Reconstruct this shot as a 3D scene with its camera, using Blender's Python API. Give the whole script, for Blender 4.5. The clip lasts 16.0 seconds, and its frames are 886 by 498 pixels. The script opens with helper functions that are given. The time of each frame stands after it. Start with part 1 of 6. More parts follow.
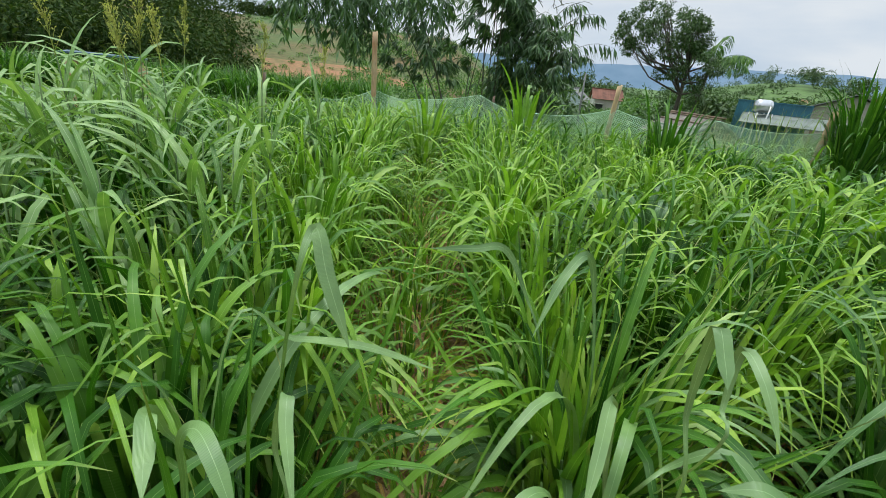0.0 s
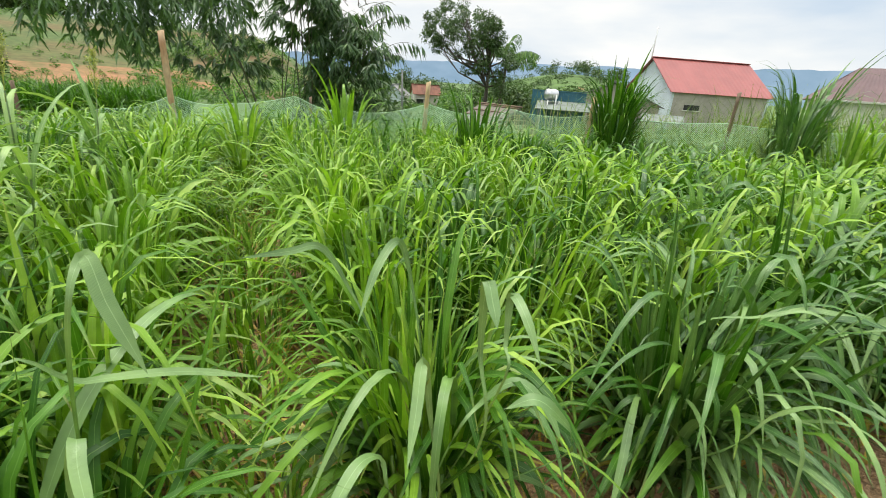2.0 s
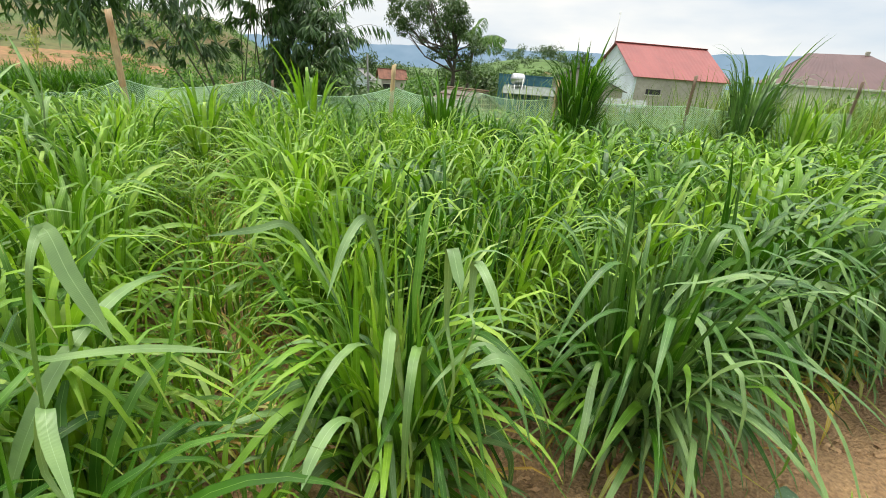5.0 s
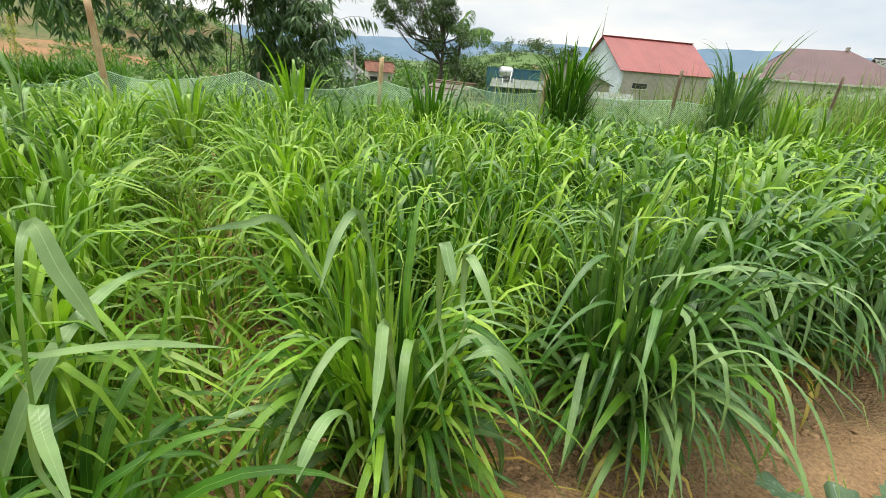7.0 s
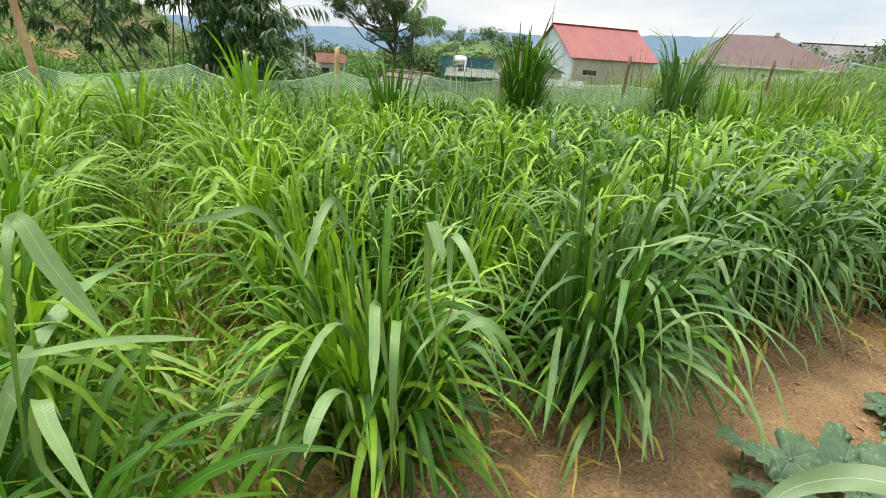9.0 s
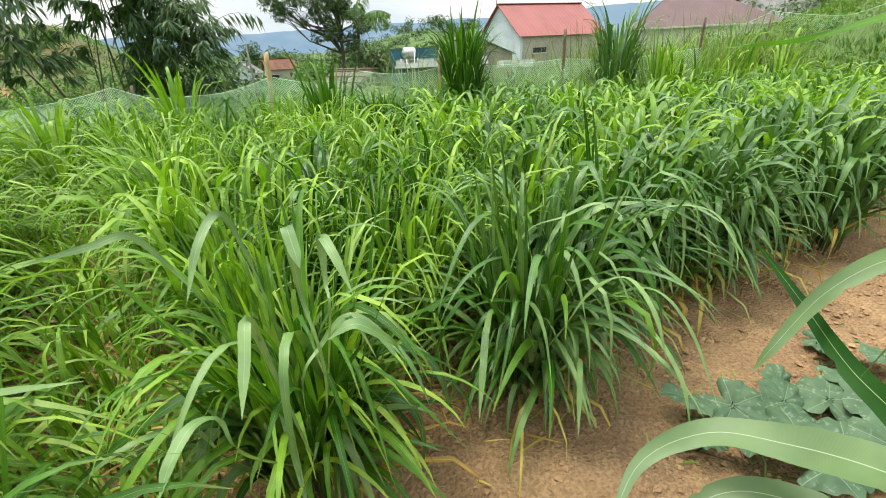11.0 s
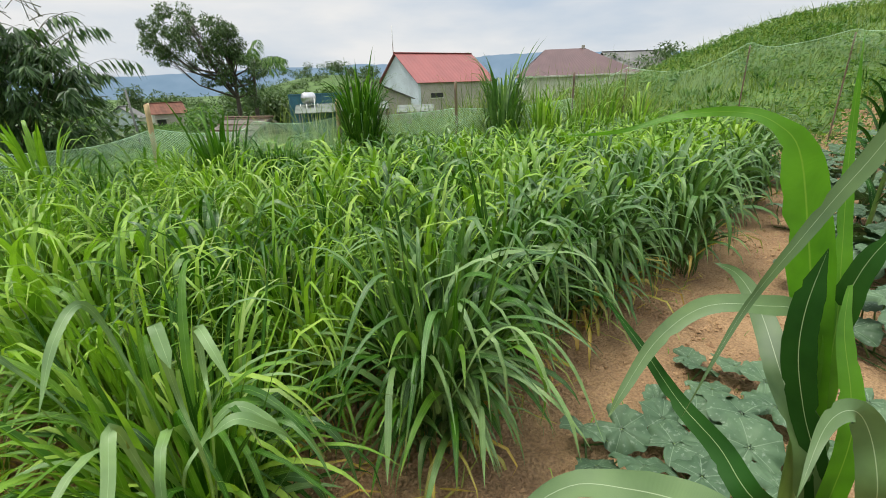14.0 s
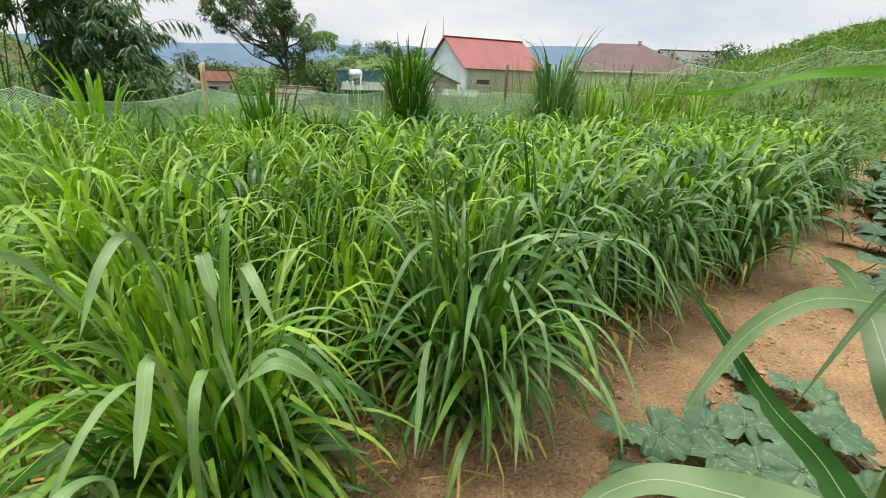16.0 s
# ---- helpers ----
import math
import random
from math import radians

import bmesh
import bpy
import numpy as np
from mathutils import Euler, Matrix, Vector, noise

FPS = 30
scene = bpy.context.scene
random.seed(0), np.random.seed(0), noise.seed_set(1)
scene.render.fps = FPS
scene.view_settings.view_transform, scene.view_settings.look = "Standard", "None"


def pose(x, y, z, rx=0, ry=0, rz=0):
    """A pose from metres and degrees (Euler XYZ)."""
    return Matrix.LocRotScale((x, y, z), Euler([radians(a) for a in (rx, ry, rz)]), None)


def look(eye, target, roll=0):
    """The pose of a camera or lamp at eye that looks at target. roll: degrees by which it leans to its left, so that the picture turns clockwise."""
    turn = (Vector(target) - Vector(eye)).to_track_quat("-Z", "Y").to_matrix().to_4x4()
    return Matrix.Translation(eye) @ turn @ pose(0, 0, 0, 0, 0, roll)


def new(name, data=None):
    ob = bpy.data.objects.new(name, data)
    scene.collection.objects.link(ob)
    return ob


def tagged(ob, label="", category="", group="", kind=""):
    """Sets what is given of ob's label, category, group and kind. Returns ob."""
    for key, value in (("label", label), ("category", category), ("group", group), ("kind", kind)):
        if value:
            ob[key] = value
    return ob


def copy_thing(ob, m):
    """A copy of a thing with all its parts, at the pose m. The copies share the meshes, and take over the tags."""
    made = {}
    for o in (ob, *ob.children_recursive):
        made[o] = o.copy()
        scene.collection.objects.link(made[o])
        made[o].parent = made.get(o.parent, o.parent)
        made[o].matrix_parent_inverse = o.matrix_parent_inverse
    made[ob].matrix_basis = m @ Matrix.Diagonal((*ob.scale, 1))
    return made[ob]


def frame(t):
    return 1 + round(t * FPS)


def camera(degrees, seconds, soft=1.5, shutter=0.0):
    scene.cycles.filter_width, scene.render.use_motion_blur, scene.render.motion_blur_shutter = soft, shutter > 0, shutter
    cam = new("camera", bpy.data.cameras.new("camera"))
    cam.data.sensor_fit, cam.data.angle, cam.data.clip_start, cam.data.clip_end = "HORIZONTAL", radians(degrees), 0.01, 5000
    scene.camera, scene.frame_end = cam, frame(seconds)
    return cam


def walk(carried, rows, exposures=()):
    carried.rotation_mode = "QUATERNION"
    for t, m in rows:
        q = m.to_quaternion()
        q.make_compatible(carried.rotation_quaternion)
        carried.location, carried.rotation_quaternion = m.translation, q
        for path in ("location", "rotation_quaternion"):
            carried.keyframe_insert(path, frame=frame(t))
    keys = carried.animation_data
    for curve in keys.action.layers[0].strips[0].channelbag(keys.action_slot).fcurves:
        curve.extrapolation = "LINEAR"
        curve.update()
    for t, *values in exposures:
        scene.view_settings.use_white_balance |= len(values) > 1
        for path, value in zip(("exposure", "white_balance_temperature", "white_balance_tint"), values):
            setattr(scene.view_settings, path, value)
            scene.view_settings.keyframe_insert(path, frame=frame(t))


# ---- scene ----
cam = camera(90.34, 16.0, soft=0.9, shutter=0.12)
PATH = [
    (0, (-0.319, 0.159, 1.392), (-0.973, 1.891, 0.636), 5.72),
    (0.5, (-0.318, 0.157, 1.391), (-0.974, 1.893, 0.647), 5.05),
    (1, (-0.309, 0.157, 1.389), (-0.931, 1.909, 0.652), 3.89),
    (1.5, (-0.288, 0.152, 1.402), (-0.698, 1.971, 0.676), 3.85),
    (2, (-0.226, 0.113, 1.410), (-0.222, 1.983, 0.701), 4.03),
    (2.5, (-0.225, 0.078, 1.407), (-0.089, 1.949, 0.714), 5.22),
    (3, (-0.228, 0.081, 1.401), (-0.086, 1.954, 0.712), 5.29),
    (3.5, (-0.221, 0.083, 1.398), (-0.075, 1.953, 0.705), 5.27),
    (4, (-0.227, 0.093, 1.387), (-0.098, 1.952, 0.660), 4.89),
    (4.5, (-0.214, 0.080, 1.390), (-0.084, 1.931, 0.644), 4.35),
    (7, (-0.221, 0.069, 1.395), (-0.030, 1.901, 0.616), 4.53),
    (7.5, (-0.239, 0.059, 1.386), (0.073, 1.875, 0.610), 4.02),
    (8, (-0.278, 0.053, 1.380), (0.076, 1.858, 0.595), 3.87),
    (10.5, (-0.149, 0.018, 1.389), (0.251, 1.797, 0.568), 2.14),
    (11, (-0.060, 0.027, 1.374), (0.392, 1.787, 0.539), -2.67),
    (11.5, (-0.051, 0.036, 1.375), (0.456, 1.764, 0.505), -1.91),
    (12, (-0.048, 0.024, 1.377), (0.514, 1.728, 0.494), -1.55),
    (12.5, (-0.079, 0.033, 1.376), (0.395, 1.764, 0.494), -0.78),
    (13, (-0.189, 0.045, 1.377), (-0.167, 1.847, 0.509), -1.12),
    (13.5, (-0.077, 0.005, 1.408), (0.453, 1.759, 0.605), -2.67),
    (14, (-0.004, -0.006, 1.454), (0.840, 1.670, 0.763), -2.17),
    (14.5, (0.000, 0.000, 1.451), (0.882, 1.666, 0.783), -2.07),
    (15, (-0.002, 0.010, 1.449), (0.890, 1.672, 0.785), -1.65),
    (15.5, (-0.004, 0.024, 1.439), (0.881, 1.692, 0.780), -0.37),
    (16, (-0.040, 0.066, 1.374), (0.675, 1.781, 0.633), 1.98),
]
EXPOSURES = [(0.0, 0.1, 6100, 7), (0.6, 0.17, 6200, 8), (1.5, 0.48, 6750, 8), (8.0, 0.5, 6850, 8), (11.0, 0.6, 6800, 6), (11.5, 0.66, 6650, 5), (12.5, 0.55, 6500, 4), (13.5, 0.38, 6500, 4), (14.0, 0.2, 6650, 9), (15.2, 0.2, 6650, 9), (16.0, 0.35, 6800, 9)]
walk(cam, [(t, look(eye, target, roll)) for t, eye, target, roll in PATH], EXPOSURES)

# ---------------------------------------------------------------- world and light
world = bpy.data.worlds.new("sky")
scene.world = world
world.use_nodes = True
wn, wl = world.node_tree.nodes, world.node_tree.links
SUN_AZ, SUN_EL = radians(-50), radians(72)   # the sun stands high, behind thin cloud
sky = wn.new("ShaderNodeTexSky")
sky.sky_type, sky.sun_disc = "NISHITA", False
sky.sun_elevation, sky.sun_rotation = SUN_EL, SUN_AZ
sky.air_density, sky.dust_density = 1.0, 1.5
wc = wn.new("ShaderNodeTexCoord")
wmap = wn.new("ShaderNodeMapping")
wmap.inputs["Scale"].default_value = (1.3, 1.3, 5.0)
wnoise = wn.new("ShaderNodeTexNoise")
wnoise.inputs["Scale"].default_value, wnoise.inputs["Detail"].default_value = 1.7, 6.0
wramp = wn.new("ShaderNodeValToRGB")
wramp.color_ramp.elements[0].position, wramp.color_ramp.elements[1].position = 0.3, 0.6
wmix = wn.new("ShaderNodeMixRGB")
wmix.inputs["Color2"].default_value = (7.25, 7.35, 7.5, 1)      # bright cloud
wthin = wn.new("ShaderNodeMixRGB")                          # thin veil over the blue between the clouds
wthin.inputs["Fac"].default_value, wthin.inputs["Color2"].default_value = 0.88, (4.6, 5.5, 6.7, 1)
wl.new(wc.outputs["Generated"], wmap.inputs["Vector"])
wl.new(wmap.outputs["Vector"], wnoise.inputs["Vector"])
wl.new(wnoise.outputs["Fac"], wramp.inputs["Fac"])
wl.new(wramp.outputs["Color"], wmix.inputs["Fac"])
wl.new(sky.outputs["Color"], wthin.inputs["Color1"])
wl.new(wthin.outputs["Color"], wmix.inputs["Color1"])
# a thinly overcast sky is about twice as bright overhead as at the horizon
wsep, wrise, wlift = wn.new("ShaderNodeSeparateXYZ"), wn.new("ShaderNodeMapRange"), wn.new("ShaderNodeVectorMath")
wrise.inputs["From Min"].default_value, wrise.inputs["From Max"].default_value = 0.3, 1.0
wrise.inputs["To Min"].default_value, wrise.inputs["To Max"].default_value = 1.0, 2.3
wlift.operation = "SCALE"
wl.new(wc.outputs["Generated"], wsep.inputs[0])
wl.new(wsep.outputs["Z"], wrise.inputs["Value"])
wl.new(wmix.outputs["Color"], wlift.inputs[0])
wl.new(wrise.outputs["Result"], wlift.inputs["Scale"])
wl.new(wlift.outputs["Vector"], wn["Background"].inputs["Color"])
wn["Background"].inputs["Strength"].default_value = 0.1

sun = new("sun", bpy.data.lights.new("sun", "SUN"))
sun.data.energy, sun.data.angle, sun.data.color = 2.7, radians(20), (1.0, 0.97, 0.9)
sun.matrix_basis = look((20 * math.sin(SUN_AZ), 20 * math.cos(SUN_AZ), 20 * math.tan(SUN_EL)), (0, 0, 0))

# ---------------------------------------------------------------- materials


def material(name):
    m = bpy.data.materials.new(name)
    m.use_nodes = True
    return m, m.node_tree.nodes, m.node_tree.links, m.node_tree.nodes["Principled BSDF"]


def ramp(nodes, stops):
    r = nodes.new("ShaderNodeValToRGB")
    e = r.color_ramp.elements
    while len(e) < len(stops):
        e.new(0.5)
    for k, (p, c) in enumerate(stops):
        e[k].position, e[k].color = p, (*c, 1)
    return r


def mixed(nodes, links, mode, fac, a, b):
    """A colour mix; fac, a and b are sockets or values."""
    n = nodes.new("ShaderNodeMixRGB")
    n.blend_type = mode
    for socket, v in (("Fac", fac), ("Color1", a), ("Color2", b)):
        if isinstance(v, (int, float)):
            n.inputs[socket].default_value = v
        elif isinstance(v, tuple):
            n.inputs[socket].default_value = (*v, 1)
        else:
            links.new(v, n.inputs[socket])
    return n.outputs["Color"]


def leaf_material(name, stops, rib, rib_width, through_light=0.35, rough=0.42, veins=0.0, dry=0.0, tip_dry=0.0, blotch=0.0, gloss=0.8, relief=0.25):
    """Leaves with a pale midrib along the middle, fine veins, and a colour of its own for each leaf."""
    m, n, l, bsdf = material(name)
    geo, info, uv = n.new("ShaderNodeNewGeometry"), n.new("ShaderNodeObjectInfo"), n.new("ShaderNodeUVMap")
    add = n.new("ShaderNodeMath")
    add.operation = "ADD"
    l.new(geo.outputs["Random Per Island"], add.inputs[0])
    l.new(info.outputs["Random"], add.inputs[1])
    fract = n.new("ShaderNodeMath")
    fract.operation = "FRACT"
    l.new(add.outputs[0], fract.inputs[0])
    r = ramp(n, stops)
    l.new(fract.outputs[0], r.inputs["Fac"])
    colour = r.outputs["Color"]
    # soft patches along the leaf
    tc = n.new("ShaderNodeTexCoord")
    patch = n.new("ShaderNodeTexNoise")
    patch.inputs["Scale"].default_value, patch.inputs["Detail"].default_value = 14, 3
    l.new(tc.outputs["Object"], patch.inputs["Vector"])
    pr = ramp(n, [(0.3, (0.72, 0.78, 0.7)), (0.7, (1.25, 1.2, 1.1))])
    l.new(patch.outputs["Fac"], pr.inputs["Fac"])
    colour = mixed(n, l, "MULTIPLY", 1.0, colour, pr.outputs["Color"])
    sep = n.new("ShaderNodeSeparateXYZ")
    l.new(uv.outputs["UV"], sep.inputs[0])
    off = n.new("ShaderNodeMath")
    off.operation = "SUBTRACT"
    l.new(sep.outputs["X"], off.inputs[0])
    off.inputs[1].default_value = 0.5
    ab = n.new("ShaderNodeMath")
    ab.operation = "ABSOLUTE"
    l.new(off.outputs[0], ab.inputs[0])
    rr = ramp(n, [(0.0, (1, 1, 1)), (rib_width, (0, 0, 0))])
    l.new(ab.outputs[0], rr.inputs["Fac"])
    colour = mixed(n, l, "MIX", rr.outputs["Color"], colour, rib)
    if tip_dry:
        td = ramp(n, [(0.9, (0, 0, 0)), (1.0, (tip_dry,) * 3)])
        l.new(sep.outputs["Y"], td.inputs["Fac"])
        colour = mixed(n, l, "MIX", td.outputs["Color"], colour, (0.42, 0.33, 0.12))
    if blotch:
        bn = n.new("ShaderNodeTexNoise")
        bn.inputs["Scale"].default_value, bn.inputs["Detail"].default_value = 55, 5
        l.new(tc.outputs["Object"], bn.inputs["Vector"])
        br = ramp(n, [(0.58, (0, 0, 0)), (0.68, (blotch,) * 3)])
        l.new(bn.outputs["Fac"], br.inputs["Fac"])
        colour = mixed(n, l, "MIX", br.outputs["Color"], colour, (0.42, 0.5, 0.4))
    l.new(colour, bsdf.inputs["Base Color"])
    bsdf.inputs["Roughness"].default_value = rough
    bsdf.inputs["Specular IOR Level"].default_value = gloss
    if veins:
        wave = n.new("ShaderNodeTexWave")
        wave.inputs["Scale"].default_value = veins
        wave.inputs["Distortion"].default_value = 0.0
        l.new(uv.outputs["UV"], wave.inputs["Vector"])
        wr = ramp(n, [(0.2, (0.93, 0.94, 0.93)), (0.8, (1.05, 1.04, 1.04))])
        l.new(wave.outputs["Color"], wr.inputs["Fac"])
        streak = mixed(n, l, "MULTIPLY", 1.0, colour, wr.outputs["Color"])
        l.new(streak, bsdf.inputs["Base Color"])
        bump = n.new("ShaderNodeBump")
        bump.inputs["Strength"].default_value, bump.inputs["Distance"].default_value = relief, 0.001
        l.new(wave.outputs["Color"], bump.inputs["Height"])
        l.new(bump.outputs["Normal"], bsdf.inputs["Normal"])
    tr = n.new("ShaderNodeBsdfTranslucent")
    bright = mixed(n, l, "MULTIPLY", 1.0, colour, (1.12, 1.26, 0.48))
    l.new(bright, tr.inputs["Color"])
    mix = n.new("ShaderNodeMixShader")
    mix.inputs["Fac"].default_value = through_light
    l.new(bsdf.outputs[0], mix.inputs[1])
    l.new(tr.outputs[0], mix.inputs[2])
    l.new(mix.outputs[0], n["Material Output"].inputs["Surface"])
    return m


def plain(name, colour, rough=0.7, metal=0.0, scale=6.0, vary=0.25, bump=0.2, second=None, stretch=(1, 1, 1), fine=60.0, depth=0.01):
    """A surface with stains at one scale and grain at a finer one."""
    m, n, l, bsdf = material(name)
    tc, mp = n.new("ShaderNodeTexCoord"), n.new("ShaderNodeMapping")
    mp.inputs["Scale"].default_value = stretch
    l.new(tc.outputs["Object"], mp.inputs["Vector"])
    big, small = n.new("ShaderNodeTexNoise"), n.new("ShaderNodeTexNoise")
    big.inputs["Scale"].default_value, big.inputs["Detail"].default_value = scale, 5
    small.inputs["Scale"].default_value, small.inputs["Detail"].default_value = fine, 4
    for t in (big, small):
        l.new(mp.outputs["Vector"], t.inputs["Vector"])
    other = second or tuple(c * (1 - vary) for c in colour)
    r = ramp(n, [(0.35, other), (0.62, colour)])
    l.new(big.outputs["Fac"], r.inputs["Fac"])
    g = ramp(n, [(0.3, (1 - vary * 0.7,) * 3), (0.7, (1 + vary * 0.4,) * 3)])
    l.new(small.outputs["Fac"], g.inputs["Fac"])
    l.new(mixed(n, l, "MULTIPLY", 1.0, r.outputs["Color"], g.outputs["Color"]), bsdf.inputs["Base Color"])
    bsdf.inputs["Roughness"].default_value, bsdf.inputs["Metallic"].default_value = rough, metal
    if bump:
        b = n.new("ShaderNodeBump")
        b.inputs["Strength"].default_value, b.inputs["Distance"].default_value = bump, depth
        l.new(small.outputs["Fac"], b.inputs["Height"])
        l.new(b.outputs["Normal"], bsdf.inputs["Normal"])
    return m


GRASS = leaf_material("grass_leaf", [(0.0, (0.072, 0.175, 0.013)), (0.4, (0.15, 0.3, 0.026)), (0.75, (0.24, 0.415, 0.042)), (0.93, (0.325, 0.485, 0.075)), (1.0, (0.31, 0.43, 0.15))],
                      (0.28, 0.44, 0.1), 0.035, 0.3, 0.42, 6.0, tip_dry=0.45, gloss=0.4)
GRASS_BLUE = leaf_material("grass_leaf_grey_green", [(0.0, (0.034, 0.105, 0.017)), (0.5, (0.075, 0.178, 0.034)), (1.0, (0.155, 0.275, 0.076))],
                           (0.2, 0.33, 0.13), 0.035, 0.2, 0.4, 6.0, gloss=0.55)
# a deeper green, which puts the shade among near leaves into their colour
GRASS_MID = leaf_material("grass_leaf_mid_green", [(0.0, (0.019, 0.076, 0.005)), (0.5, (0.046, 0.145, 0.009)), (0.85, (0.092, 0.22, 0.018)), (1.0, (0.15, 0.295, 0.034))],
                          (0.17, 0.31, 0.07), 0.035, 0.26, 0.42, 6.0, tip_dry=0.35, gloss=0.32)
# pale waxy bloom, with the sky's light on leaf tops put into the colour
GRASS_PALE = leaf_material("grass_leaf_bloom_sky_lit", [(0.0, (0.115, 0.225, 0.062)), (1.0, (0.185, 0.305, 0.1))], (0.26, 0.4, 0.16), 0.03, 0.18, 0.45, 6.0, gloss=0.7)
GRASS_DRY = leaf_material("dry_grass_leaf", [(0.0, (0.48, 0.27, 0.05)), (0.5, (0.52, 0.42, 0.07)), (1.0, (0.3, 0.34, 0.08))], (0.6, 0.5, 0.25), 0.07, 0.3, 0.6)
STEM = leaf_material("grass_stem", [(0.0, (0.055, 0.12, 0.014)), (1.0, (0.1, 0.18, 0.025))], (0.3, 0.4, 0.15), 0.05, 0.1, 0.5)
# maize tones: shade, backlight and sky reflection of the leaves put into three colours
CORN_SHADED = leaf_material("maize_leaf", [(0.0, (0.012, 0.058, 0.007)), (1.0, (0.024, 0.09, 0.012))], (0.36, 0.48, 0.24), 0.02, 0.22, 0.55, 13.0, gloss=0.15, relief=0.05)
CORN_BACKLIT = leaf_material("young_backlit_maize_leaf", [(0.0, (0.090, 0.263, 0.014)), (1.0, (0.120, 0.325, 0.022))], (0.24, 0.42, 0.06), 0.03, 0.5, 0.45, 14.0, gloss=0.5)
CORN_SKY_SHEEN = leaf_material("sky_sheen_maize_leaf", [(0.0, (0.08, 0.15, 0.054)), (1.0, (0.112, 0.19, 0.07))], (0.36, 0.45, 0.28), 0.02, 0.2, 0.45, 13.0, gloss=0.55, relief=0.05)
SORGHUM = leaf_material("sorghum_leaf", [(0.0, (0.131, 0.253, 0.070)), (0.5, (0.192, 0.331, 0.095)), (1.0, (0.283, 0.419, 0.151))], (0.4, 0.5, 0.26), 0.04, 0.26, 0.5, 6.0, gloss=0.5)
PUMPKIN = leaf_material("pumpkin_leaf", [(0.0, (0.058, 0.112, 0.062)), (1.0, (0.1, 0.17, 0.095))], (0.18, 0.26, 0.16), 0.018, 0.12, 0.6, blotch=0.24, gloss=0.35)
BAMBOO_LEAF = leaf_material("bamboo_leaf", [(0.0, (0.03, 0.075, 0.024)), (0.6, (0.062, 0.132, 0.045)), (1.0, (0.145, 0.24, 0.095))], (0.1, 0.17, 0.07), 0.05, 0.3, 0.45, gloss=0.55)
TREE_LEAF = leaf_material("tree_leaf", [(0.0, (0.034, 0.076, 0.021)), (0.7, (0.068, 0.128, 0.038)), (1.0, (0.128, 0.187, 0.068))], (0.1, 0.15, 0.05), 0.04, 0.2, 0.5, gloss=0.4)
BUSH_LEAF = leaf_material("bush_leaf", [(0.0, (0.040, 0.104, 0.024)), (0.6, (0.080, 0.176, 0.040)), (1.0, (0.160, 0.272, 0.048))], (0.15, 0.25, 0.08), 0.04, 0.3, 0.6, gloss=0.3)
CROP_LEAF = leaf_material("crop_leaf", [(0.0, (0.111, 0.230, 0.034)), (1.0, (0.221, 0.357, 0.060))], (0.2, 0.3, 0.1), 0.04, 0.3, 0.5)
FOREST_LEAF = leaf_material("forest_leaf", [(0.0, (0.015, 0.038, 0.008)), (0.6, (0.032, 0.065, 0.012)), (1.0, (0.07, 0.1, 0.018))], (0.1, 0.12, 0.05), 0.03, 0.15, 0.85, gloss=0.15)
SEED = leaf_material("seed_head", [(0.0, (0.38, 0.4, 0.13)), (1.0, (0.52, 0.5, 0.2))], (0.5, 0.5, 0.2), 0.02, 0.4, 0.8, gloss=0.2)
BANK_GRASS = leaf_material("bank_grass_leaf", [(0.0, (0.09, 0.155, 0.03)), (0.5, (0.16, 0.24, 0.05)), (1.0, (0.27, 0.34, 0.1))], (0.25, 0.34, 0.1), 0.03, 0.25, 0.7, gloss=0.3)
SOIL = plain("sandy_soil", (0.45, 0.285, 0.143), 0.95, scale=3.1, vary=0.5, bump=1.0, second=(0.31, 0.188, 0.096), fine=70, depth=0.03)
GREEN_GROUND = plain("weedy_ground", (0.1, 0.18, 0.04), 0.95, scale=0.5, vary=0.4, bump=0.8, second=(0.06, 0.11, 0.025), fine=9)
SLOPE = plain("eroded_slope", (0.07, 0.115, 0.026), 0.95, scale=0.1, vary=0.4, bump=0.6, second=(0.145, 0.095, 0.038), stretch=(1, 1, 3), fine=1.2)
BARE_EARTH = plain("red_earth_cut", (0.3, 0.15, 0.07), 0.95, scale=0.3, vary=0.35, bump=0.6, second=(0.15, 0.12, 0.04), fine=2)
BAMBOO_CANE = plain("bamboo_stake", (0.5, 0.36, 0.2), 0.55, scale=9, vary=0.3, second=(0.38, 0.2, 0.09), stretch=(1, 1, 0.3))
STAKE_WOOD = plain("pale_split_bamboo", (0.6, 0.43, 0.22), 0.6, scale=7, vary=0.3, stretch=(1, 1, 0.2))
DARK_WOOD = plain("weathered_wood", (0.22, 0.15, 0.1), 0.8, scale=8, vary=0.4, stretch=(1, 1, 0.2))
CULM = plain("bamboo_culm", (0.1, 0.11, 0.05), 0.5, scale=5, vary=0.4)
BARK = plain("tree_bark", (0.11, 0.09, 0.07), 0.9, scale=6, vary=0.4, bump=0.6)
CLOD = plain("dry_clod", (0.47, 0.3, 0.155), 0.95, scale=9, vary=0.4, bump=0, second=(0.31, 0.185, 0.095))
NET = plain("green_net_cord", (0.48, 0.72, 0.46), 0.6, scale=4, vary=0.2)
RED_ROOF = plain("red_sheet_roof", (0.33, 0.098, 0.088), 0.45, scale=0.8, vary=0.15, fine=20)
BROWN_ROOF = plain("brown_sheet_roof", (0.13, 0.07, 0.07), 0.5, scale=0.8, vary=0.2, fine=20)
GREY_ROOF = plain("grey_fibre_roof", (0.22, 0.22, 0.21), 0.8, scale=1.2, vary=0.3, second=(0.14, 0.135, 0.13), fine=20)
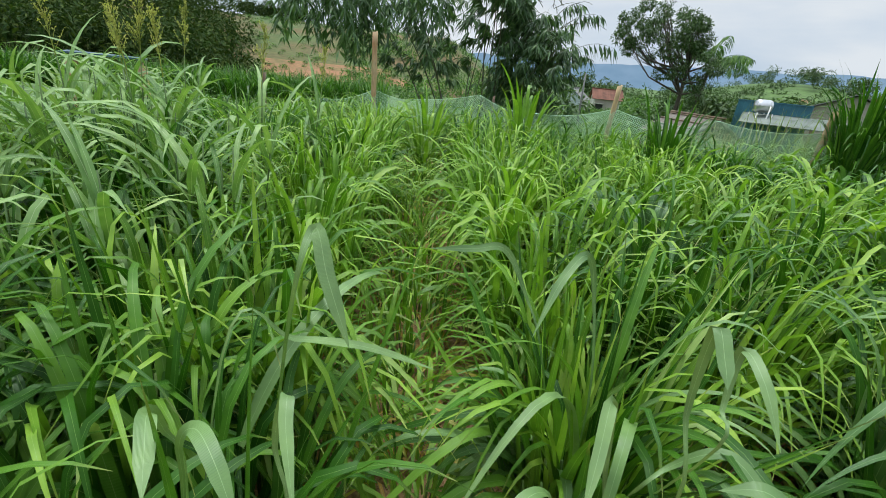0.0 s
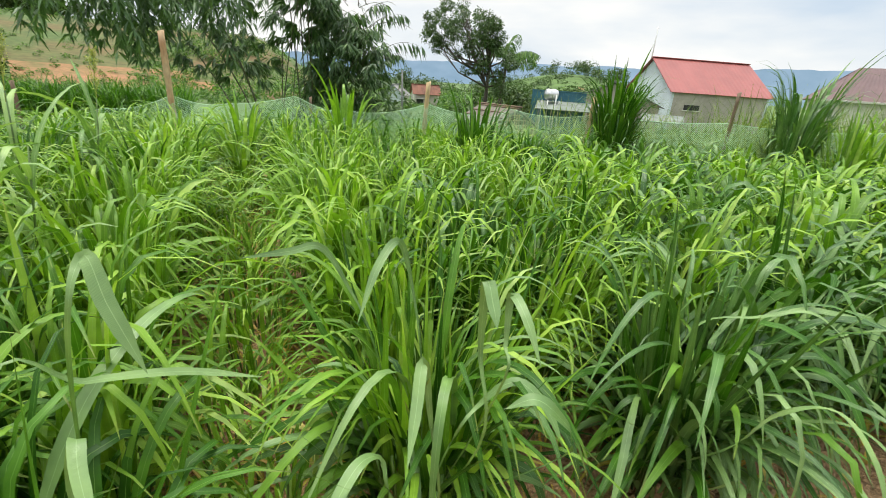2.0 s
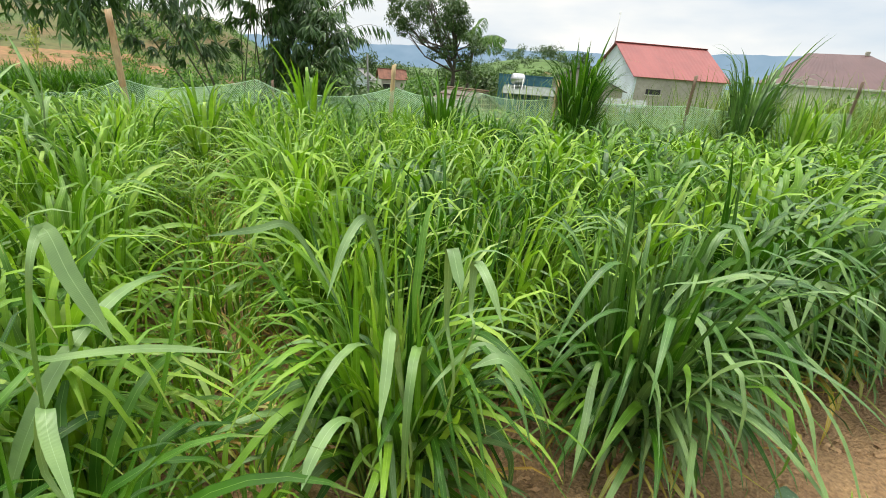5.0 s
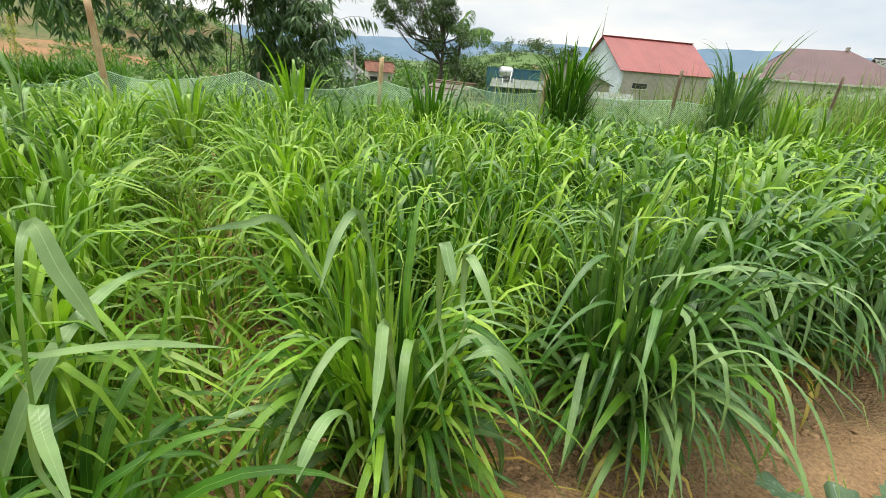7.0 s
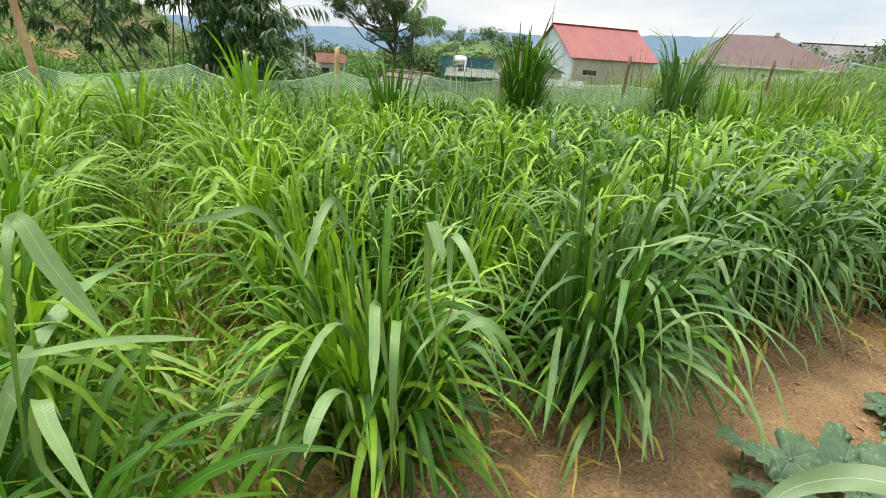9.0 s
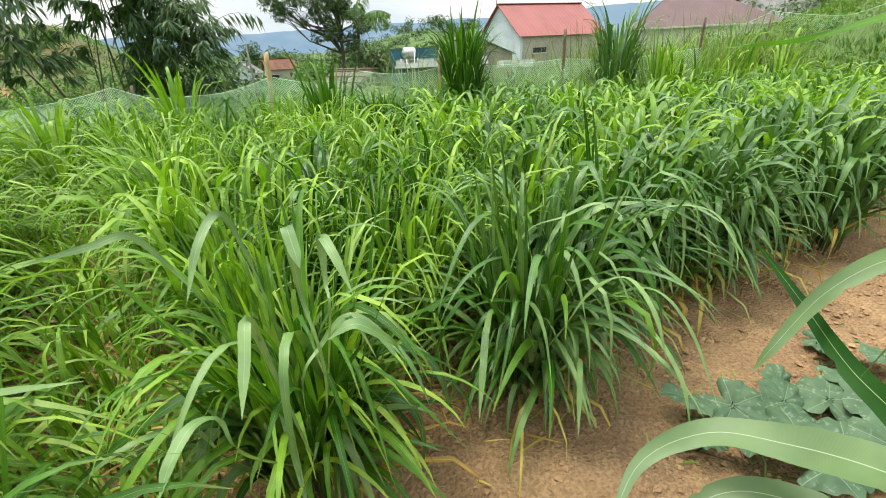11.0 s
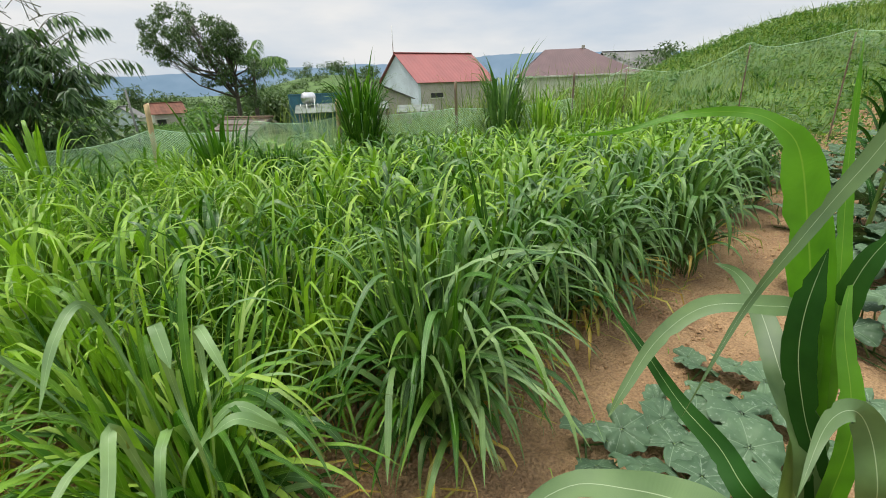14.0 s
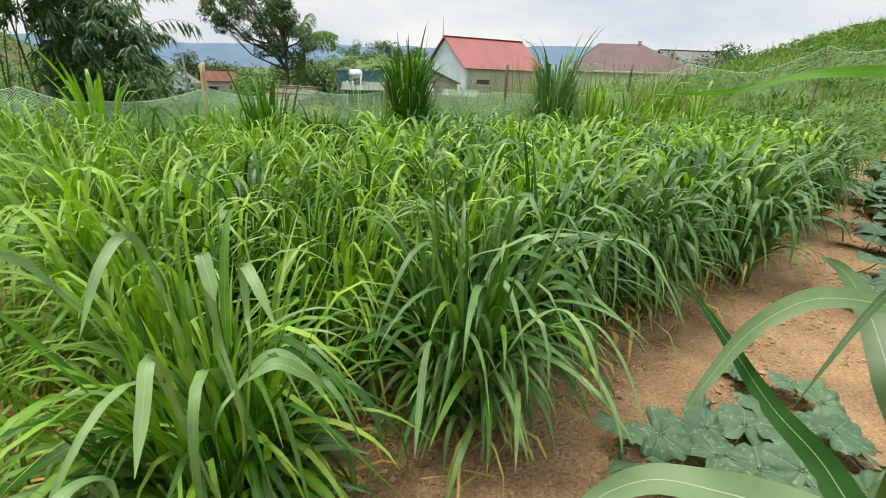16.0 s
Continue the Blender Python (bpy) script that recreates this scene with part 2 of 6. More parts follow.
TILE_ROOF = plain("old_tile_roof", (0.19, 0.075, 0.045), 0.85, scale=1.5, vary=0.4)
THATCH = plain("weathered_thatch", (0.2, 0.18, 0.15), 0.9, scale=8, vary=0.45, second=(0.1, 0.085, 0.065), stretch=(1, 0.25, 1))
DARK_SHEET = plain("mossy_sheet_roof", (0.2, 0.23, 0.2), 0.85, scale=2, vary=0.3, second=(0.12, 0.145, 0.12), fine=20)
WHITE_WALL = plain("pale_blue_plaster", (0.62, 0.7, 0.74), 0.85, scale=0.7, vary=0.2, fine=15)
GREY_WALL = plain("raw_cement_render", (0.41, 0.37, 0.32), 0.9, scale=0.5, vary=0.18, fine=5)
CREAM_WALL = plain("cream_plaster", (0.62, 0.6, 0.54), 0.85, scale=0.8, vary=0.2, fine=15)
BLUE_SHEET = plain("blue_sheet_metal", (0.04, 0.16, 0.22), 0.5, scale=1.5, vary=0.3, fine=20)
STEEL = plain("brushed_steel", (0.7, 0.7, 0.7), 0.3, 1.0, scale=3, vary=0.15)
WHITE_PAINT = plain("white_metal", (0.75, 0.75, 0.73), 0.5, scale=3, vary=0.15)
DARK_HOLE = plain("dark_opening", (0.03, 0.03, 0.03), 0.8, bump=0)
BLUE_TARP = plain("blue_tarpaulin", (0.05, 0.12, 0.16), 0.5, scale=3, vary=0.3)

# blue haze of distance is put into the colour, and the backdrop glows
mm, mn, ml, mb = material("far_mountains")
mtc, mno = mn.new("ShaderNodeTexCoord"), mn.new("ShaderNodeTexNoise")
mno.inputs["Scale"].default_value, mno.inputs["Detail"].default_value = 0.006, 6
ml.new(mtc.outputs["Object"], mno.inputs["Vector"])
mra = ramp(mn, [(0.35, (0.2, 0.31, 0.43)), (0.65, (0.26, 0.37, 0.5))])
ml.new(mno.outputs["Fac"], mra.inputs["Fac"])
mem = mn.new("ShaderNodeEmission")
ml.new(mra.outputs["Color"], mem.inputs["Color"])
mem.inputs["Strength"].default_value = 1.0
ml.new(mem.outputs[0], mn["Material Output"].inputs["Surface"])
MOUNTAIN = mm

# ---------------------------------------------------------------- helpers for meshes


def mesh_object(name, verts, faces, mat, parent=None, uv=None, label="", smooth=False, mats=None, index=None):
    me = bpy.data.meshes.new(name)
    me.from_pydata(np.asarray(verts, float).tolist(), [], faces.tolist() if hasattr(faces, "tolist") else faces)
    for m in mats or [mat]:
        me.materials.append(m)
    if index is not None:
        me.polygons.foreach_set("material_index", np.asarray(index, np.int32))
    if uv is not None:
        layer = me.uv_layers.new(name="UVMap")
        loops = np.empty(len(me.loops), np.int32)
        me.loops.foreach_get("vertex_index", loops)
        layer.data.foreach_set("uv", np.asarray(uv, np.float32)[loops].ravel())
    if smooth:
        me.polygons.foreach_set("use_smooth", np.ones(len(me.polygons), bool))
    me.update()
    ob = new(name, me)
    if parent is not None:
        ob.parent = parent
    if label:
        ob["label"] = label
    return ob


def part(name, bm, mat, parent=None, label="", smooth=False):
    me = bpy.data.meshes.new(name)
    bm.to_mesh(me)
    bm.free()
    me.materials.append(mat)
    if smooth:
        me.polygons.foreach_set("use_smooth", np.ones(len(me.polygons), bool))
    ob = new(name, me)
    if parent is not None:
        ob.parent = parent
    if label:
        ob["label"] = label
    return ob


def box_into(bm, size, m, bevel=0.0):
    made = bmesh.ops.create_cube(bm, size=1.0, matrix=m @ Matrix.Diagonal((*size, 1)))["verts"]
    if bevel:
        edges = list({e for v in made for e in v.link_edges})
        bmesh.ops.bevel(bm, geom=edges, offset=bevel, segments=1, affect="EDGES")


def box_part(name, size, m, mat, parent, label="", bevel=0.01):
    bm = bmesh.new()
    box_into(bm, size, m, bevel)
    return part(name, bm, mat, parent, label)


def tube_data(points, radii, sides=6, cap=True):
    """Vertices, faces and uv of a tapered tube along points."""
    pts = np.asarray(points, float)
    tang = np.gradient(pts, axis=0)
    tang /= np.linalg.norm(tang, axis=1)[:, None] + 1e-9
    ref = np.array([1.0, 0.0, 0.0]) if abs(tang[0][0]) < 0.9 else np.array([0.0, 1.0, 0.0])
    a = np.cross(tang, ref)
    a /= np.linalg.norm(a, axis=1)[:, None] + 1e-9
    b = np.cross(tang, a)
    ang = np.linspace(0, 2 * np.pi, sides, endpoint=False)
    ring = a[:, None, :] * np.cos(ang)[None, :, None] + b[:, None, :] * np.sin(ang)[None, :, None]
    v = pts[:, None, :] + ring * np.asarray(radii, float)[:, None, None]
    n = len(pts)
    f = []
    for i in range(n - 1):
        for k in range(sides):
            k2 = (k + 1) % sides
            f.append((i * sides + k, i * sides + k2, (i + 1) * sides + k2, (i + 1) * sides + k))
    if cap:
        f.append(tuple(range(sides))[::-1])
        f.append(tuple((n - 1) * sides + k for k in range(sides)))
    uv = np.zeros((n * sides, 2))
    uv[:, 0] = 0.2
    uv[:, 1] = np.repeat(np.linspace(0, 1, n), sides)
    return v.reshape(-1, 3), f, uv


def tube(name, points, radii, mat, parent=None, sides=6, label=""):
    v, f, uv = tube_data(points, radii, sides)
    return mesh_object(name, v, f, mat, parent, uv, label, smooth=True)


class Heap:
    """Collects pieces into one mesh."""

    def __init__(self):
        self.v, self.f, self.uv, self.n = [], [], [], 0

    def add(self, v, f, uv):
        self.v.append(np.asarray(v))
        self.uv.append(np.asarray(uv))
        self.f.extend([tuple(i + self.n for i in q) for q in f] if not hasattr(f, "tolist") else (f + self.n).tolist())
        self.n += len(v)

    def done(self, name, mat, parent=None, label="", smooth=True):
        return mesh_object(name, np.concatenate(self.v), self.f, mat, parent, np.concatenate(self.uv), label, smooth)


def ribbons(base, az, lean, length, width, curl, kink=0.0, kink_at=0.7, twist=0.0, seg=7, fold=0.18, power=1.5, wave=0.0, sway=0.0, blunt=2.6):
    """Grass leaves, all at once: each rises from its base at an angle from upright, and bends over as it goes."""
    base = np.asarray(base, float).reshape(-1, 3)
    n = len(base)
    grow = lambda v: np.broadcast_to(np.asarray(v, float), (n,))[:, None]  # noqa: E731
    s = np.linspace(0, 1, seg + 1)[None, :]
    th = grow(lean) + grow(curl) * s ** grow(power) + grow(kink) / (1 + np.exp(-(s - grow(kink_at)) * 15))
    a = grow(az) + grow(sway) * s ** 2
    d = np.stack([np.sin(th) * np.cos(a), np.sin(th) * np.sin(a), np.cos(th)], -1)
    step = d * (grow(length) / seg)[..., None]
    p = base[:, None, :] + np.concatenate([np.zeros((n, 1, 3)), np.cumsum((step[:, 1:] + step[:, :-1]) / 2, 1)], 1)
    side = np.stack([-np.sin(a), np.cos(a), 0 * a], -1)
    up = np.cross(d, side)
    tw = grow(twist) * s
    side, up = side * np.cos(tw)[..., None] + up * np.sin(tw)[..., None], up * np.cos(tw)[..., None] - side * np.sin(tw)[..., None]
    w = grow(width) * np.clip(0.5 + s * 3.0, 0, 1) * (1 - s ** blunt) * 0.5 + 0.0004
    ripple = grow(wave) * grow(width) * np.sin(s * 19 + grow(az) * 7)
    v = np.stack([p - side * w[..., None] + up * (w * fold + ripple)[..., None], p, p + side * w[..., None] + up * (w * fold - ripple)[..., None]], 2)
    k = np.arange(seg)
    quad = np.concatenate([np.stack([3 * k, 3 * k + 1, 3 * k + 4, 3 * k + 3], -1), np.stack([3 * k + 1, 3 * k + 2, 3 * k + 5, 3 * k + 4], -1)])
    f = (quad[None] + (np.arange(n) * 3 * (seg + 1))[:, None, None]).reshape(-1, 4)
    uv = np.empty((n, seg + 1, 3, 2))
    uv[..., 0] = np.array([0.0, 0.5, 1.0])
    uv[..., 1] = s[..., None]
    return v.reshape(-1, 3), f, uv.reshape(-1, 2)


def leaf_along(points, width, face, seg=18, fold=0.16, wave=0.0, blunt=2.6, narrow=0.5, profile=None):
    """One leaf that follows a few guide points; face: the way that its upper side looks."""
    g = np.array(points, float)
    g = np.concatenate([[2 * g[0] - g[1]], g, [2 * g[-1] - g[-2]]])
    u = np.linspace(0, len(points) - 1 - 1e-6, seg + 1)
    i, t = u.astype(int), (u % 1)[:, None]
    p0, p1, p2, p3 = g[i], g[i + 1], g[i + 2], g[i + 3]
    p = 0.5 * (2 * p1 + (p2 - p0) * t + (2 * p0 - 5 * p1 + 4 * p2 - p3) * t ** 2 + (3 * p1 - p0 - 3 * p2 + p3) * t ** 3)
    d = np.gradient(p, axis=0)
    d /= np.linalg.norm(d, axis=1)[:, None] + 1e-9
    side = np.cross(np.asarray(face, float), d)
    side /= np.linalg.norm(side, axis=1)[:, None] + 1e-9
    up = np.cross(d, side)
    s = np.linspace(0, 1, seg + 1)
    w = width * np.clip(narrow + s * 3.0, 0, 1) * (1 - s ** blunt) * 0.5 + 0.0004
    if profile:
        w = width * 0.5 * np.interp(s, [q[0] for q in profile], [q[1] for q in profile]) + 0.0004
    ripple = wave * width * np.sin(s * 31 + width * 900)
    v = np.stack([p - side * w[:, None] + up * (w * fold + ripple)[:, None], p, p + side * w[:, None] + up * (w * fold - ripple)[:, None]], 1)
    k = np.arange(seg)
    f = np.concatenate([np.stack([3 * k, 3 * k + 1, 3 * k + 4, 3 * k + 3], -1), np.stack([3 * k + 1, 3 * k + 2, 3 * k + 5, 3 * k + 4], -1)])
    uv = np.empty((seg + 1, 3, 2))
    uv[..., 0], uv[..., 1] = np.array([0.0, 0.5, 1.0]), s[:, None]
    return v.reshape(-1, 3), f, uv.reshape(-1, 2)


def cards(centre, direction, length, width, droop=0.4):
    """Many small pointed leaves, four faces each: folded along the middle, bent down at the tip."""
    n = len(centre)
    d = direction / (np.linalg.norm(direction, axis=1)[:, None] + 1e-9)
    side = np.cross(d, np.array([0, 0, 1.0])) + np.random.normal(0, 0.35, (n, 3))
    side /= np.linalg.norm(side, axis=1)[:, None] + 1e-9
    L, W = np.broadcast_to(length, (n,))[:, None], np.broadcast_to(width, (n,))[:, None]
    mid = centre + d * L * 0.45
    tip = centre + d * L + np.array([0, 0, -1.0]) * L * droop
    v = np.stack([centre, mid - side * W * 0.5, mid + np.array([0, 0, -1.0]) * W * 0.15, mid + side * W * 0.5, tip], 1)
    t = np.array([[0, 1, 2], [0, 2, 3], [1, 4, 2], [2, 4, 3]])
    f = (t[None] + (np.arange(n) * 5)[:, None, None]).reshape(-1, 3)
    uv = np.tile(np.array([[0.5, 0], [0, 0.45], [0.5, 0.45], [1, 0.45], [0.5, 1]]), (n, 1))
    return v.reshape(-1, 3), f, uv


def smooth01(t):
    t = np.clip(t, 0, 1)
    return t * t * (3 - 2 * t)


rng = np.random.default_rng(7)
TAU = 2 * math.pi


def polar(az, dist, z=0.0):
    return (dist * math.sin(radians(az)), dist * math.cos(radians(az)), z)

# ---------------------------------------------------------------- ground


def height(x, y):
    """The lie of the land: a level plot, a valley beyond the fence, a bank to one side, a hill to the other."""
    x, y = np.asarray(x, float), np.asarray(y, float)
    r = np.hypot(x, y)
    az = np.degrees(np.arctan2(x, y))
    z = -1.5 * smooth01((y - 6.6) / 9) - 1.0 * smooth01((r - 35) / 40)
    s, w = 0.94 * x + 0.34 * y, 0.94 * y - 0.34 * x
    bank = smooth01((s - 6.0) / 24) * (1 - 0.9 * smooth01((w - 1.0) / 15)) * smooth01((s - 5) / 3) * (1 - 0.999 * smooth01((s - 34) / 40))
    z = z * (1 - smooth01((s - 8) / 8) * (1 - smooth01((w - 4) / 12))) + 4.0 * bank
    left = smooth01((r - 52) / 62) * smooth01((-12 - az) / 12) * smooth01((az + 130) / 20)
    z = z + 10.5 * left * (1 - 0.9 * smooth01((r - 170) / 200))
    right = np.exp(-((az - 14) / 11) ** 2) * smooth01((r - 60) / 90) * (1 - smooth01((r - 200) / 200))
    z = z + 8.5 * right
    return z


def soil(x, y):
    """The soil's surface near the plot: the lie of the land with its lumps."""
    x, y = np.asarray(x, float), np.asarray(y, float)
    near = np.exp(-(np.hypot(x - 1.2, y - 1.2) / 5) ** 2)
    q = np.array([noise.noise((a * 2.3, b * 2.3, 0)) * 0.035 + noise.noise((a * 9, b * 9, 3)) * 0.022 + noise.noise((a * 21, b * 21, 7)) * 0.014 if w > 0.02 else 0.0
                  for a, b, w in zip(x.ravel(), y.ravel(), near.ravel())]).reshape(x.shape)
    return height(x, y) + q * near - 0.01


def ground_sheet():
    rings = np.concatenate([np.linspace(0.15, 4.4, 110), np.linspace(4.5, 10, 40), np.geomspace(10.3, 4200, 80)])
    n = 400
    ang = np.linspace(0, TAU, n, endpoint=False)
    x, y = 0.1 + rings[:, None] * np.cos(ang), -1.0 + rings[:, None] * np.sin(ang)
    z = soil(x, y)
    v = np.concatenate([np.stack([x, y, z], -1).reshape(-1, 3), [[0.1, -1.0, 0.0]]])
    m = len(rings)
    i, k = np.meshgrid(np.arange(m - 1), np.arange(n), indexing="ij")
    k2 = (k + 1) % n
    f = np.stack([i * n + k, i * n + k2, (i + 1) * n + k2, (i + 1) * n + k], -1)[:, ::1].reshape(-1, 4)
    f = f[:, [0, 3, 2, 1]]
    c = v[f].mean(1)
    r, az = np.hypot(c[:, 0], c[:, 1]), np.degrees(np.arctan2(c[:, 0], c[:, 1]))
    s = 0.94 * c[:, 0] + 0.34 * c[:, 1]
    idx = np.where((r < 7.5) & (c[:, 1] < 6.8), 0, 1)
    idx = np.where((s > 9.0) & (c[:, 1] > 2.4), 1, idx)
    idx = np.where((s > 3.0) & (s < 16) & (c[:, 1] < 3.2 + 0.1 * s), 0, idx)
    idx = np.where((r > 58) & (az < -14) & (az > -110), 2, idx)
    cut = np.array([noise.noise((a * 0.07, b * 0.07, 9)) for a, b in c[:, :2]])
    idx = np.where((az > 12.3) & (az < 15.8) & (r > 92) & (r < 114) & (cut > -0.15), 3, idx)
    idx = np.where((az > -44) & (az < -13) & (r > 63) & (r < 75) & (cut > -0.12), 3, idx)
    faces = f.tolist() + [(len(v) - 1, k, (k + 1) % n) for k in range(n)]
    return mesh_object("ground", v, faces, None, smooth=True, mats=[SOIL, GREEN_GROUND, SLOPE, BARE_EARTH], index=np.concatenate([idx, np.zeros(n)]))


tagged(ground_sheet(), "sandy orange soil running out into weedy green land", "ground", kind="structure")


def mountains():
    az = np.linspace(-100, 110, 240)
    dist = 2600
    rise = 2.35 + 0.35 * np.sin(np.radians(az * 3.1)) + np.interp(az, [-60, -10, 8, 20, 33, 41, 50, 80], [0.4, -0.2, 0.1, 0.1, 0.55, 0.8, 0.3, -0.5])
    rise = rise + np.array([0.22 * noise.noise((a * 0.25, 1, 2)) + 0.1 * noise.noise((a * 0.9, 4, 2)) for a in az])
    rows = []
    for k, (g, dd) in enumerate(((-0.03, -250), (0.35, -120), (0.7, -40), (1.0, 0), (0.2, 300))):
        wob = np.array([40 * noise.noise((a * 0.5, k * 3, 5)) for a in az])
        d = dist + dd + wob
        rows.append(np.stack([d * np.sin(np.radians(az)), d * np.cos(np.radians(az)), 1.4 + g * dist * np.tan(np.radians(rise))], -1))
    v = np.concatenate(rows)
    n = len(az)
    f = [(k * n + i, k * n + i + 1, (k + 1) * n + i + 1, (k + 1) * n + i) for k in range(len(rows) - 1) for i in range(n - 1)]
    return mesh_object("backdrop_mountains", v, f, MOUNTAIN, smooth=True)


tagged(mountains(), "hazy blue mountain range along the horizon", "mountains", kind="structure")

# ---------------------------------------------------------------- elephant grass


def clump_leaves(r, count, tall=1.0, spread=0.14, droop=1.0, width=0.022, skirt=0.24, fan=0.26, arch=0.28, hang=0.0, hooked=1.0, low=0.4):
    """Numbers for the leaves of one clump: upright inner ones that hook over at the tip, arching outer ones, and a low skirt."""
    az = r.uniform(0, TAU, count)
    kind = r.choice(3, count, p=[(1 - arch) * (1 - skirt), arch * (1 - skirt), skirt])
    pick = lambda a, b, c: np.where(kind == 0, r.uniform(*a, count), np.where(kind == 1, r.uniform(*b, count), r.uniform(*c, count)))  # noqa: E731
    z0 = pick((0.04, low), (0.2, 0.6), (0.03, 0.45)) * tall
    base_az = az + r.normal(0, 0.5, count)
    rad = spread * np.sqrt(r.uniform(0, 1, count)) + z0 * r.uniform(0.05, 0.28, count)
    base = np.stack([rad * np.cos(base_az), rad * np.sin(base_az), z0], -1)
    lean = pick((0.0, fan), (0.1, 0.42), (0.3, 0.8))
    curl = pick((0.0, 0.3), (1.5, 2.9), (1.7, 2.6)) * droop
    kink = np.where((kind == 0) & (r.uniform(0, 1, count) < hooked), r.uniform(1.5 + hang, 2.8 + 0.3 * hang, count), 0.0)
    length = pick((0.56, 0.94), (0.38, 0.68), (0.36, 0.64)) * tall
    power = pick((1.4, 1.8), (1.8, 3.2), (1.2, 1.8))
    w = width * r.uniform(0.55, 1.3, count)
    return dict(base=base, az=az, lean=lean, length=length, width=w, curl=curl, kink=kink, kink_at=r.uniform(0.58 - 0.12 * hang, 0.86 - 0.12 * hang, count),
                twist=r.normal(0, 0.45, count), power=power, sway=r.normal(0, 0.25, count))


def tillers(r, count, tall=1.0, spread=0.12):
    heap = Heap()
    for _ in range(count):
        a, q = r.uniform(0, TAU), spread * math.sqrt(r.uniform(0, 1))
        b = np.array([q * math.cos(a), q * math.sin(a), -0.03])
        lean = r.uniform(0.02, 0.22)
        h = r.uniform(0.25, 0.55) * tall
        t = np.linspace(0, 1, 4)[:, None]
        heap.add(*tube_data(b + t * np.array([math.cos(a) * math.sin(lean) * h, math.sin(a) * math.sin(lean) * h, h]), np.linspace(0.006, 0.004, 4), 4))
    return heap


def clump(name, seed, count, tall=1.0, spread=0.14, width=0.022, mat=None, seg=7, single=False, dry=6, stems=14, droop=1.0, skirt=0.24, fan=0.26, arch=0.28, hang=0.0, hooked=1.0, low=0.4):
    """One clump: an Empty with its stems and leaves; single: each large leaf a part of its own."""
    r = np.random.default_rng(seed)
    ob = new(name)
    k = clump_leaves(r, count, tall, spread, droop, width, skirt, fan, arch, hang, hooked, low)
    mat = mat or GRASS
    if single:
        for _ in range(stems):
            tillers(r, 1, tall, spread).done("stem", STEM, ob)
    else:
        tillers(r, stems, tall, spread).done("stem_tuft", STEM, ob, "pale green stems")["kind"] = "stuff"
    if single:
        for i in range(count):
            v, f, uv = ribbons(**{a: (b[i:i + 1] if hasattr(b, "shape") else b) for a, b in k.items()}, seg=seg)
            mesh_object("leaf", v, f, mat[i % len(mat)] if isinstance(mat, tuple) else mat, ob, uv, smooth=True)
    else:
        v, f, uv = ribbons(**k, seg=seg)
        mesh_object("leaves", v, f, mat, ob, uv, smooth=True)["kind"] = "stuff"
    if dry:
        q = clump_leaves(r, dry, tall * 0.75, spread, 1.2, width * 0.7)
        q["lean"] = r.uniform(0.6, 1.3, dry)
        q["base"][:, 2] *= 0.4
        v, f, uv = ribbons(**q, seg=5)
        mesh_object("dry_leaves", v, f, GRASS_DRY, ob, uv, "yellowed drooping leaves", smooth=True)["kind"] = "stuff"
    return ob


EDGE_X, EDGE_Y = [-4.0, 0.2, 0.7, 1.6, 2.4, 3.6, 6.4, 9.0], [1.0, 1.2, 1.35, 1.75, 1.95, 2.15, 3.3, 5.0]   # near border of the plot


FIRST = [(-0.24, 1.22), (0.66, 1.44), (-1.2, 1.0), (-0.97, 0.48), (-1.4, 0.62), (-1.62, 1.0), (-1.05, 0.12), (-1.85, 0.4), (-1.5, 0.2), (1.35, 1.9)]


def plant_spots():
    spots = []
    r = np.random.default_rng(11)
    for x0 in [-3.2, -2.35, -1.5, -0.22, 0.3, 0.95, 1.55, 2.15, 2.75, 3.35, 3.95, 4.55, 5.2, 5.95, 6.7, 7.45, 8.2, 9.0]:
        y = 1.25
        while y < 6.0:
            x = x0 - np.interp(x0, [-0.22, 0.3, 0.95, 1.55], [0.45, 0.42, 0.37, 0.3]) * (y - 1.3)
            px, py = x + r.normal(0, 0.07), y + r.normal(0, 0.06)
            y += r.uniform(0.33, 0.46)
            if py < np.interp(px, EDGE_X, EDGE_Y) - 0.02 or px < -4.6 or px > 7.5:
                continue
            if 0.1 < x0 < 0.9 and py < 2.0:
                continue
            spots.append((px, py))
    spots += [(0.22, 1.86), (1.02, 1.74), (1.72, 2.02), (2.1, 2.05)]
    return [p for p in spots if min(math.hypot(p[0] - a, p[1] - b) for a, b in FIRST) > 0.34]


SPOTS = FIRST + sorted(plant_spots(), key=lambda p: math.hypot(p[0], p[1]))
CLUMP_LABEL = "dense clump of bright green elephant grass with arching leaves"
NEAR = len(FIRST)
variants = []
for k in range(12):
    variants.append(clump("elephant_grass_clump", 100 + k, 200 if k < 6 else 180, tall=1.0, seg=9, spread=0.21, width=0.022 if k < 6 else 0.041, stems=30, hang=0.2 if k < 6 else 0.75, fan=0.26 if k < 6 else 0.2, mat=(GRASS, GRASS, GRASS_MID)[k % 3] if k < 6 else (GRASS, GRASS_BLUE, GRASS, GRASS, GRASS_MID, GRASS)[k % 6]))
    tagged(variants[-1], CLUMP_LABEL, "grass clump", "elephant grass plants")
fringe = []
for k in range(4):      # plants on the border, whose leaves hang down to the soil
    fringe.append(clump("elephant_grass_clump", 140 + k, 190, tall=0.98, seg=9, spread=0.22, width=0.041, stems=44, mat=GRASS_BLUE, skirt=0.34, arch=0.2, fan=0.2, hang=0.8, dry=16))
    tagged(fringe[-1], "grey-green elephant grass clump with leaves hanging to the soil", "grass clump", "elephant grass plants")
